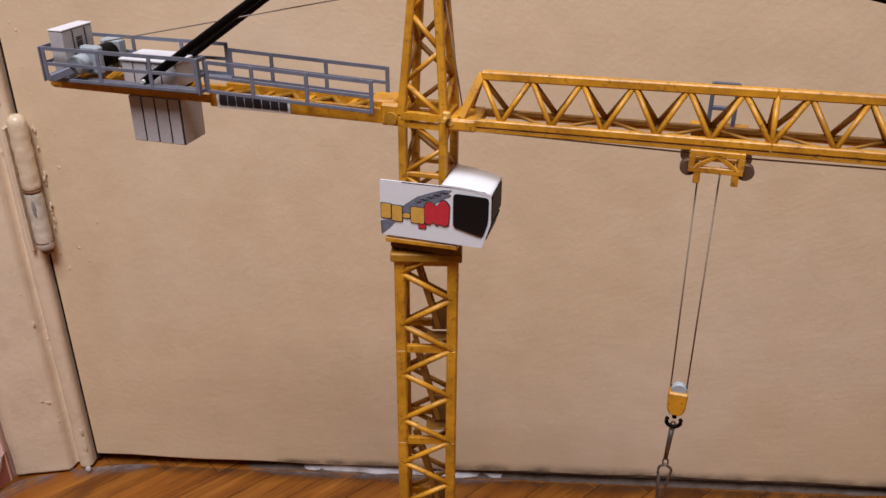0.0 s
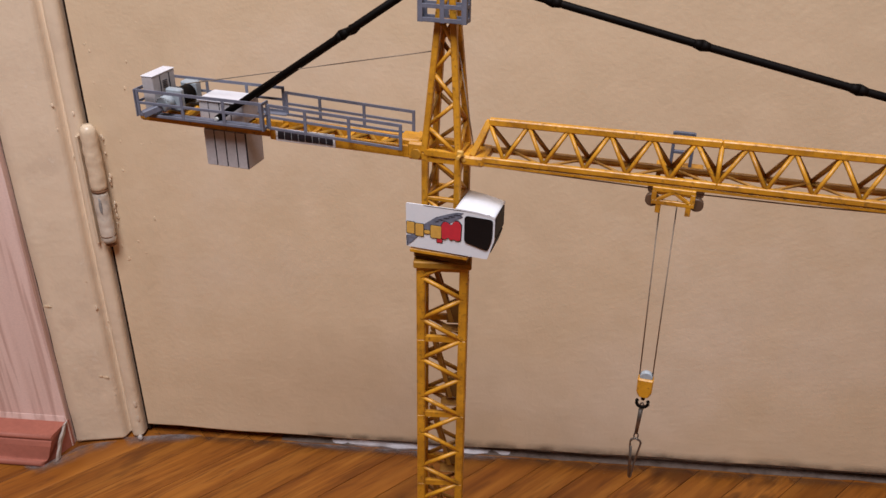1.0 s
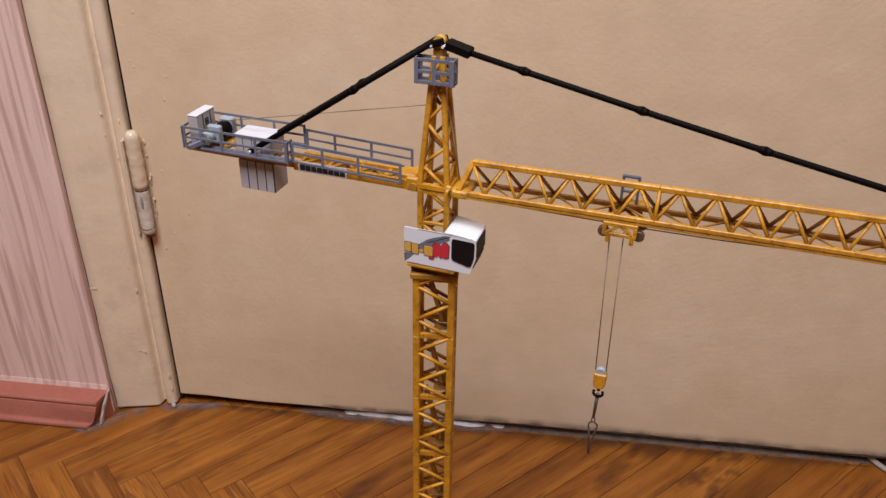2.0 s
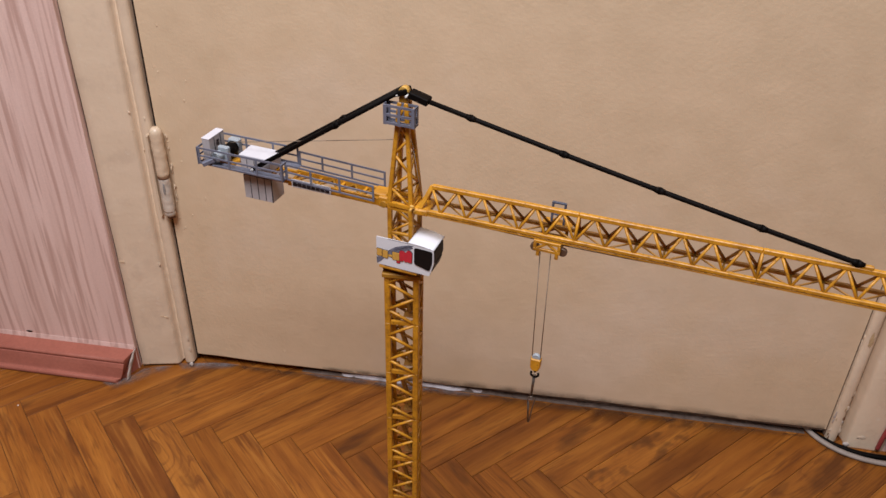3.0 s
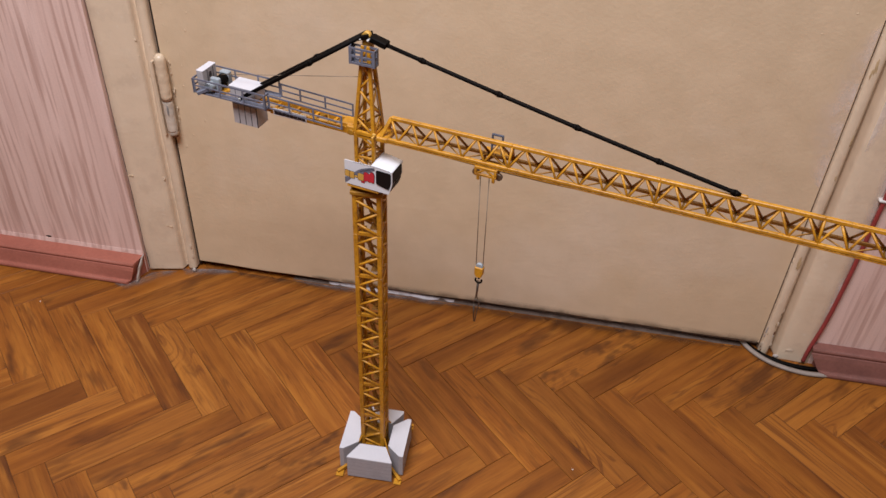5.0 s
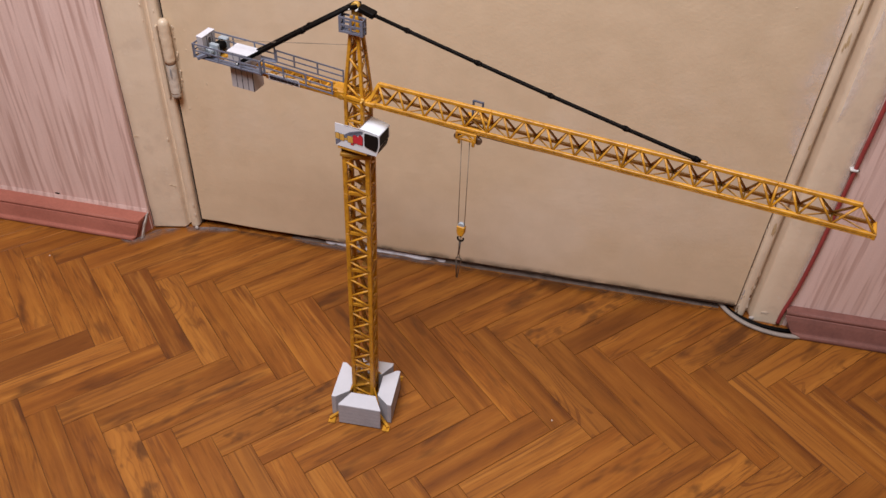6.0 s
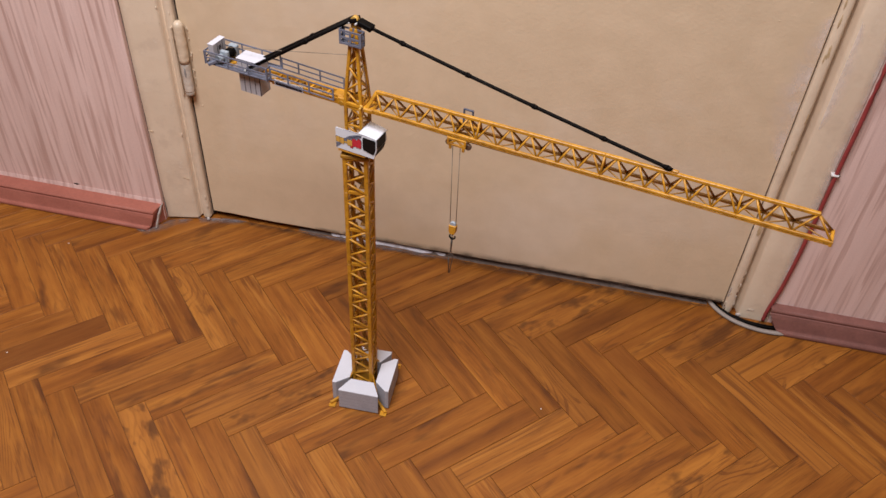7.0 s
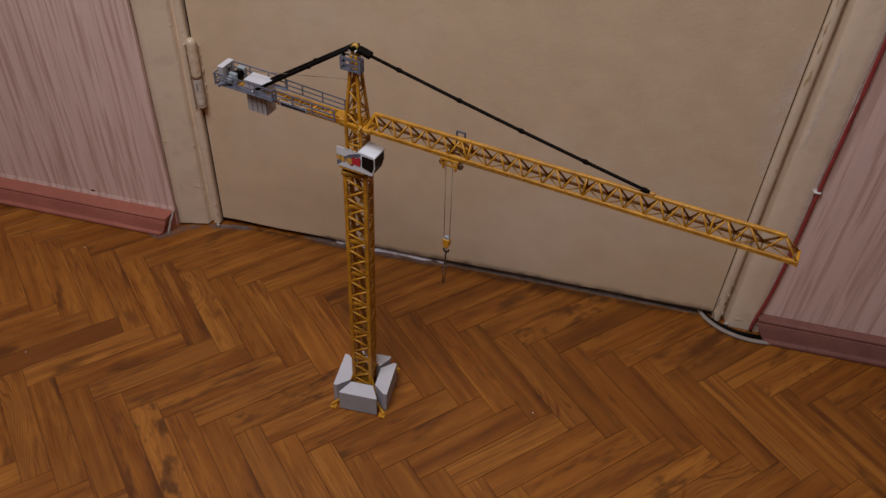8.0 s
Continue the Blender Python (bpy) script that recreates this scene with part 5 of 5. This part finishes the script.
part("shank", add_rod(bmesh.new(), (HU, HV, 0.3157), (HU, HV, 0.3129), 0.0010, 8), BLACK, hook)
arc = [(HU + 0.0030 * math.cos(a), HV, 0.3109 + 0.0028 * math.sin(a)) for a in (radians(x) for x in range(150, 400, 20))]
part("hook", add_path(bmesh.new(), arc, 0.0009, 8), BLACK, hook, "black hook")


def ring_path(cu, cz, ru, rz, tilt=0.0, n=20):
    return [(cu + ru * math.cos(2 * math.pi * i / n), HV + tilt * math.cos(2 * math.pi * i / n), cz + rz * math.sin(2 * math.pi * i / n)) for i in range(n + 1)]


swivel = part("hanging_swivel", add_rod(bmesh.new(), (HU - 0.0002, HV, 0.3067), (HU - 0.0008, HV, 0.2902), 0.0012, 8, 0.0009), STEEL, hook, "small steel wire swivel and snap")
part("eye", add_path(bmesh.new(), ring_path(HU, 0.3085, 0.0010, 0.0022), 0.0004, 6), STEEL, swivel)
part("eye", add_path(bmesh.new(), ring_path(HU - 0.0006, 0.2885, 0.0011, 0.0020), 0.0004, 6), STEEL, swivel)
snap = [(HU - 0.0006, HV, 0.2869), (HU - 0.0030, HV, 0.2847), (HU - 0.0026, HV, 0.2777), (HU - 0.0018, HV, 0.2657), (HU - 0.0014, HV, 0.2605), (HU - 0.0006, HV, 0.2597), (HU - 0.0002, HV, 0.2617), (HU + 0.0006, HV, 0.2717), (HU + 0.0022, HV, 0.2827), (HU + 0.0020, HV, 0.2852), (HU - 0.0004, HV, 0.2869)]
part("snap_wire", add_path(bmesh.new(), smooth_path(snap, 5), 0.0006, 6), STEEL, swivel)
part("snap_latch", add_rod(bmesh.new(), (HU - 0.0024, HV - 0.0006, 0.2812), (HU - 0.0012, HV - 0.0006, 0.2617), 0.0007, 6), STEEL, swivel)


# ties
def tie(name, a, b, r, fractions, m, sag=0.0):
    """A jointed black bar that hangs through a little between its ends."""
    a, b = Vector(a), Vector(b)

    def at(f):
        return a.lerp(b, f) - Vector((0, 0, sag * math.sin(math.pi * f)))

    joints = [0.0] + list(fractions) + [1.0]
    bar = part(name, add_path(bmesh.new(), [at(f) for f in joints], r, 10), BLACK, crane, "black jointed tie bar", m)
    d = (b - a).normalized()
    for f in fractions:
        c = at(f)
        bm = bmesh.new()
        add_rod(bm, c - d * 0.0036, c, r * 1.02, 10, r * 1.5)
        add_rod(bm, c, c + d * 0.0036, r * 1.5, 10, r * 1.02)
        part("coupling", bm, BLACK, bar)
    return bar


JT_A, JT_B = (0.0130, 0, 0.5168), (0.3030, 0, 0.4592)
tie("jib_tie", JT_A, JT_B, 0.0017, (0.120, 0.342, 0.562, 0.785, 0.985), S, 0.0016)
bm = bmesh.new()
add_bar(bm, (0.0040, 0, 0.5196), (0.0180, 0, 0.5158), 0.0085, 0.0050)
part("tie_clevis", softened(bm, 0.0006), BLACK, crane, "black clevis at the tower top", S)
bm = bmesh.new()
add_bar(bm, (0.300, 0, 0.4572), (0.3085, 0, 0.4575), 0.0030, 0.0050)
part("tie_anchor", softened(bm, 0.0006), YELLOW, crane, "", S)
for v in (-0.0042, 0.0042):
    tie("counter_jib_tie", (-0.0030, v * 1.0, 0.5206), (-0.1215, v * 2.35, 0.4405), 0.0018, (0.40,), S)
part("tie_yoke", softened(add_bar(bmesh.new(), (-0.0068, 0, 0.5182), (0.0030, 0, 0.5216), 0.0105, 0.0036), 0.0005), BLACK, crane, "", S)

# counter-jib
ZC = 0.4352
cj = part("counter_jib", bmesh.new(), YELLOW, crane, "yellow counter-jib with grey railings", S)
cbm = bmesh.new()
for i in range(9):
    u = -0.166 + 0.0190 * i
    add_bar(cbm, (u, -0.0068, ZC), (u, 0.0068, ZC), 0.0022, 0.0022)
cbm.to_mesh(cj.data)
cbm.free()
for v in (-0.0072, 0.0072):
    bar_part("side_beam", (-0.1690, v, 0.4358), (-0.0925, v, 0.4352), 0.0020, 0.0034, YELLOW, cj)
    bar_part("side_beam", (-0.0925, v, 0.4353), (-0.0105, v, 0.4347), 0.0020, 0.0062, YELLOW, cj)
    part("beam_joint", softened(box(-0.0175, -0.0065, v - 0.0018, v + 0.0018, 0.4312, 0.4402), 0.0010), YELLOW, cj)
    part("pin", add_rod(bmesh.new(), (-0.0128, v - 0.0028, 0.4345), (-0.0128, v + 0.0028, 0.4345), 0.0026, 12), YELLOW_DARK, cj)
for i in range(4):
    u = -0.088 + 0.018 * i
    bar_part("brace", (u, -0.006, ZC + 0.001), (u + 0.009, 0.006, ZC + 0.001), 0.0022, 0.0022, YELLOW_DARK, cj, (0, 0, 1), 6)
    bar_part("brace", (u + 0.009, 0.006, ZC + 0.001), (u + 0.018, -0.006, ZC + 0.001), 0.0022, 0.0022, YELLOW_DARK, cj, (0, 0, 1), 6)
part("tail_beam", softened(box(-0.1700, -0.1668, -0.0086, 0.0086, 0.4346, 0.4372), 0.0005), YELLOW, cj)
# name plate with a row of plain dark bars
plate = part("name_plate", softened(box(-0.0888, -0.0558, -0.0091, -0.0083, 0.4322, 0.4390), 0.0002), WHITE, cj, "white plate with a row of black bars")
for i in range(8):
    u = -0.0873 + 0.00385 * i
    part("dark_bar", box(u, u + 0.0035, -0.0094, -0.0090, 0.4335, 0.4379), INK, plate)

# railings


def railing(name, u0, u1, v, za, zb, height, posts, rails=(0.0, 0.5, 1.0)):
    """A card railing along the walkway: posts and three rails."""
    bm = bmesh.new()
    add_bar(bm, (u0, v, za + height), (u1, v, zb + height), 0.0007, 0.0015)
    body = part(name, bm, GREY, crane, "blue-grey card railing", S)
    for f in rails[:-1]:
        bar_part("rail", (u0, v, za + height * f), (u1, v, zb + height * f), 0.0007, 0.0014, GREY, body)
    for u in posts:
        g = (u - u0) / (u1 - u0)
        z = za + (zb - za) * g
        bar_part("post", (u, v - 0.0002, z - 0.0006), (u, v - 0.0002, z + height + 0.0007), 0.0016, 0.0007, GREY, body, (0, 1, 0))
    return body


railing("railing", -0.1640, -0.0912, -0.0165, 0.4405, 0.4405, 0.0128, (-0.1632, -0.1370, -0.1130, -0.0920))
railing("railing", -0.1640, -0.0938, 0.0128, 0.4405, 0.4405, 0.0128, (-0.1632, -0.1400, -0.1160, -0.0944))
railing("railing", -0.0905, -0.0190, -0.0120, 0.4398, 0.4372, 0.0118, (-0.0900, -0.0700, -0.0465, -0.0196))
railing("railing", -0.0928, -0.0205, 0.0118, 0.4394, 0.4366, 0.0118, (-0.0922, -0.0730, -0.0482, -0.0212))
for u, v0, v1 in ((-0.1645, -0.0165, 0.0128), (-0.0909, -0.0168, -0.0117)):
    bm = bmesh.new()
    add_bar(bm, (u, v0, 0.4533), (u, v1, 0.4533), 0.0007, 0.0015)
    end = part("end_railing", bm, GREY, crane, "blue-grey card railing end", S)
    for z in (0.4405, 0.4469):
        bar_part("rail", (u, v0, z), (u, v1, z), 0.0007, 0.0014, GREY, end)
    for v in (v0, v1):
        bar_part("post", (u, v, 0.4395), (u, v, 0.4540), 0.0007, 0.0022, GREY, end, (0, 1, 0))
part("walkway", softened(box(-0.1640, -0.0915, -0.0160, -0.0088, 0.4392, 0.4400), 0.0002), GREY, crane, "blue-grey walkway edge", S)
part("walkway", softened(box(-0.1640, -0.0915, 0.0088, 0.0124, 0.4392, 0.4400), 0.0002), GREY, crane, "blue-grey walkway edge", S)

# counterweight slabs
for i in range(4):
    u = -0.1312 + 0.0063 * i
    slab = part("counterweight_slab", softened(box(u, u + 0.0061, -0.0090, 0.0074, 0.4138, 0.4338), 0.0003), PALE, crane, "pale grey counterweight slab", S)
    w = 0.00025 if i < 3 else 0.0008
    part("ink_edge", box(u + 0.0061 - w, u + 0.00615, -0.00907, -0.0088, 0.4142, 0.4336), INK, slab, "dark hand-drawn edge")

# machinery on the counter-jib
house = part("machinery_box", softened(box(-0.1345, -0.1085, -0.0055, 0.0110, 0.4372, 0.4478), 0.0004), PALE, crane, "pale card box with a white lid", S)
part("lid", softened(box(-0.1350, -0.1080, -0.0062, 0.0116, 0.4479, 0.4488), 0.0002), SHEET, house, "white lid")
for i in range(3):
    part("seam", box(-0.1290 + i * 0.0065, -0.1286 + i * 0.0065, -0.0057, -0.0053, 0.4375, 0.4476), INK, house)
cabinet = part("control_cabinet", softened(box(-0.1618, -0.1552, -0.0132, 0.0065, 0.4400, 0.4597), 0.0004), PALE, crane, "pale grey switch cabinet with a white top", S)
part("top", softened(box(-0.1620, -0.1550, -0.0134, 0.0067, 0.4598, 0.4604), 0.0002), SHEET, cabinet, "white top")
for v in (-0.0070, 0.0010):
    part("door_seam", box(-0.15525, -0.1549, v, v + 0.0004, 0.4405, 0.4592), INK, cabinet)
for i in range(5):
    part("vent_slot", box(-0.15525, -0.1549, -0.0048, -0.0012, 0.4520 + i * 0.0009, 0.4524 + i * 0.0009), INK, cabinet)
winch = part("hoist_winch", add_rod(bmesh.new(), (-0.1476, -0.0045, 0.4474), (-0.1476, 0.0060, 0.4474), 0.0048, 20), BLACK, crane, "black winch drum with blue-grey motor", S)
part("gear_case", softened(box(-0.1525, -0.1430, 0.0060, 0.0118, 0.4415, 0.4532), 0.0008), BLUEGREY, winch, "pale blue-grey gear case")
part("drum_flange", softened(box(-0.1520, -0.1428, -0.0085, -0.0045, 0.4415, 0.4533), 0.0008), BLUEGREY, winch, "pale blue-grey gear case")
part("motor", softened(add_rod(bmesh.new(), (-0.1495, -0.0085, 0.4468), (-0.1505, -0.0145, 0.4462), 0.0040, 16), 0.0004), BLUEGREY, winch, "pale blue-grey motor")
part("motor_arm", softened(add_bar(bmesh.new(), (-0.1510, -0.0140, 0.4452), (-0.1580, -0.0210, 0.4422), 0.0034, 0.0034), 0.0004), GREY, winch)
part("winch_frame", softened(box(-0.1540, -0.1400, -0.0060, 0.0100, 0.4372, 0.4400), 0.0004), YELLOW_DARK, winch, "yellow winch frame")
part("yellow_bracket", softened(add_bar(bmesh.new(), (-0.1400, -0.0080, 0.4400), (-0.1345, -0.0060, 0.4440), 0.0030, 0.0022), 0.0004), YELLOW, winch)
part("tie_pin", add_rod(bmesh.new(), (-0.1205, -0.0128, 0.4412), (-0.1205, -0.0050, 0.4412), 0.0010, 8), CLIP, crane, "pale tie pin", S)
part("hoist_rope", add_rod(bmesh.new(), (-0.1460, 0.0010, 0.4535), (-0.0055, 0.0, 0.4835), 0.0003, 5), ROPE, crane, "grey thread rope", S)
part("hoist_rope", add_rod(bmesh.new(), (0.0055, 0.0, 0.4840), (0.0140, 0.0, 0.4365), 0.0003, 5), ROPE, crane, "grey thread rope", S)
part("deck_box", softened(box(-0.0240, -0.0120, -0.0060, 0.0060, 0.4365, 0.4405), 0.0008), YELLOW, cj)

# ---- parquet strips, in herringbone ----
WID, LEN = 0.05 / math.sqrt(2), 0.1305 * math.sqrt(2)
X0, Y0 = 0.0335, -0.1345
JOINT = 0.00026


def strip_mesh(name, length, width, mat=None):
    """One strip with eased edges and its grain laid along it."""
    bm = bmesh.new()
    uvl = bm.loops.layers.uv.new("UVMap")
    e = 0.00025
    low = [bm.verts.new(p) for p in ((JOINT, JOINT, -0.004), (length - JOINT, JOINT, -0.004), (length - JOINT, width - JOINT, -0.004), (JOINT, width - JOINT, -0.004))]
    midv = [bm.verts.new((v.co.x, v.co.y, -e)) for v in low]
    i = JOINT + e
    up = [bm.verts.new(p) for p in ((i, i, 0), (length - i, i, 0), (length - i, width - i, 0), (i, width - i, 0))]
    bm.faces.new(up)
    for k in range(4):
        j = (k + 1) % 4
        bm.faces.new((low[k], low[j], midv[j], midv[k]))
        bm.faces.new((midv[k], midv[j], up[j], up[k]))
    for f in bm.faces:
        for l in f.loops:
            l[uvl].uv = (l.vert.co.x, l.vert.co.y)
    me = bpy.data.meshes.new(name)
    bm.to_mesh(me)
    bm.free()
    me.materials.append(mat or OAK)
    return me


CUT = 0.0095                               # the rows away from the door are laid with shorter cross strips
STRIP = strip_mesh("floor_strip", LEN, WID)
SHORT = strip_mesh("floor_strip_short", LEN - CUT, WID)
P, Q = Vector((1, -1, 0)) / math.sqrt(2), Vector((1, 1, 0)) / math.sqrt(2)
places = []
for row in range(-3, 14):
    for k in range(-95, 95):
        for kind in (0, 1):
            p, q = k * WID + row * LEN, k * WID - row * LEN + CUT * max(0, row)
            if kind == 0:
                corner, me = P * p + Q * q, STRIP
                m = Matrix((P, Q, Vector((0, 0, 1)))).transposed().to_4x4()
            else:
                corner, me = P * (p + WID) + Q * (q + WID), SHORT if row > 0 else STRIP
                m = Matrix((Q, -P, Vector((0, 0, 1)))).transposed().to_4x4()
            m.translation = corner + Vector((X0, Y0, 0))
            centre = m @ Vector((LEN / 2, WID / 2, 0))
            if -1.76 < centre.x < 2.36 and -2.96 < centre.y < 0.13:
                places.append((centre, m, me))
places.sort(key=lambda e: ((e[0].x - 0.35) / 1.3) ** 2 + (e[0].y + 0.30) ** 2)
prng = random.Random(8)
# strips with a figure of their own, by a point that each one covers
MARKED = [(0.106, -0.419, OAK_KNOTTY), (0.754, -0.088, OAK_FLAMED), (0.239, -0.322, OAK_MARKED), (0.764, -0.273, OAK_MARKED),
          (0.577, -0.214, OAK_FLAMED), (-0.047, -0.475, OAK_FLAMED), (0.885, -0.106, OAK_FLAMED), (0.538, -0.113, OAK_MARKED),
          (0.824, -0.274, OAK_FLAMED), (0.796, -0.088, OAK_FLAMED), (0.082, -0.208, OAK_FLAMED), (0.049, -0.325, OAK_LINED),
          (0.192, -0.319, OAK_LINED), (0.227, -0.406, OAK_LINED), (-0.067, -0.300, OAK_LINED), (0.567, -0.276, OAK_LINED),
          (0.837, -0.093, OAK_LINED), (0.874, -0.189, OAK_LINED), (0.019, -0.193, OAK_DEEP), (-0.084, -0.310, OAK_DEEP), (0.718, -0.169, OAK_DEEP)]
figured = {}
for x, y, mat in MARKED:
    for centre, m, me in places[:300]:
        length = LEN if me is STRIP else LEN - CUT
        p = m.inverted() @ Vector((x, y, 0))
        if 0 < p.x < length and 0 < p.y < WID:
            figured[tuple(centre)] = strip_mesh("floor_strip_figured", length, WID, mat)
for centre, m, me in places[:300]:
    ob = new("floor_strip", figured.get(tuple(centre), me))
    ob.parent = floor
    ob.matrix_local = m @ pose(0, 0, -0.0002 * prng.random(), 0.06 * (prng.random() - 0.5), 0.02 * (prng.random() - 0.5), 0)
verts, faces, uvs = [], [], []
for centre, m, me in places[300:]:
    n = len(verts)
    verts += [tuple(m @ v.co) for v in me.vertices]
    for f in me.polygons:
        faces.append(tuple(n + i for i in f.vertices))
        uvs += [(me.vertices[i].co.x, me.vertices[i].co.y) for i in f.vertices]
me = bpy.data.meshes.new("floor_strips_far")
me.from_pydata(verts, [], faces)
layer = me.uv_layers.new(name="UVMap")
layer.data.foreach_set("uv", [c for uv in uvs for c in uv])
me.materials.append(OAK)
far = new("floor_strips_far", me)
far.parent = floor
tagged(far, "the rest of the oak strips", kind="stuff")
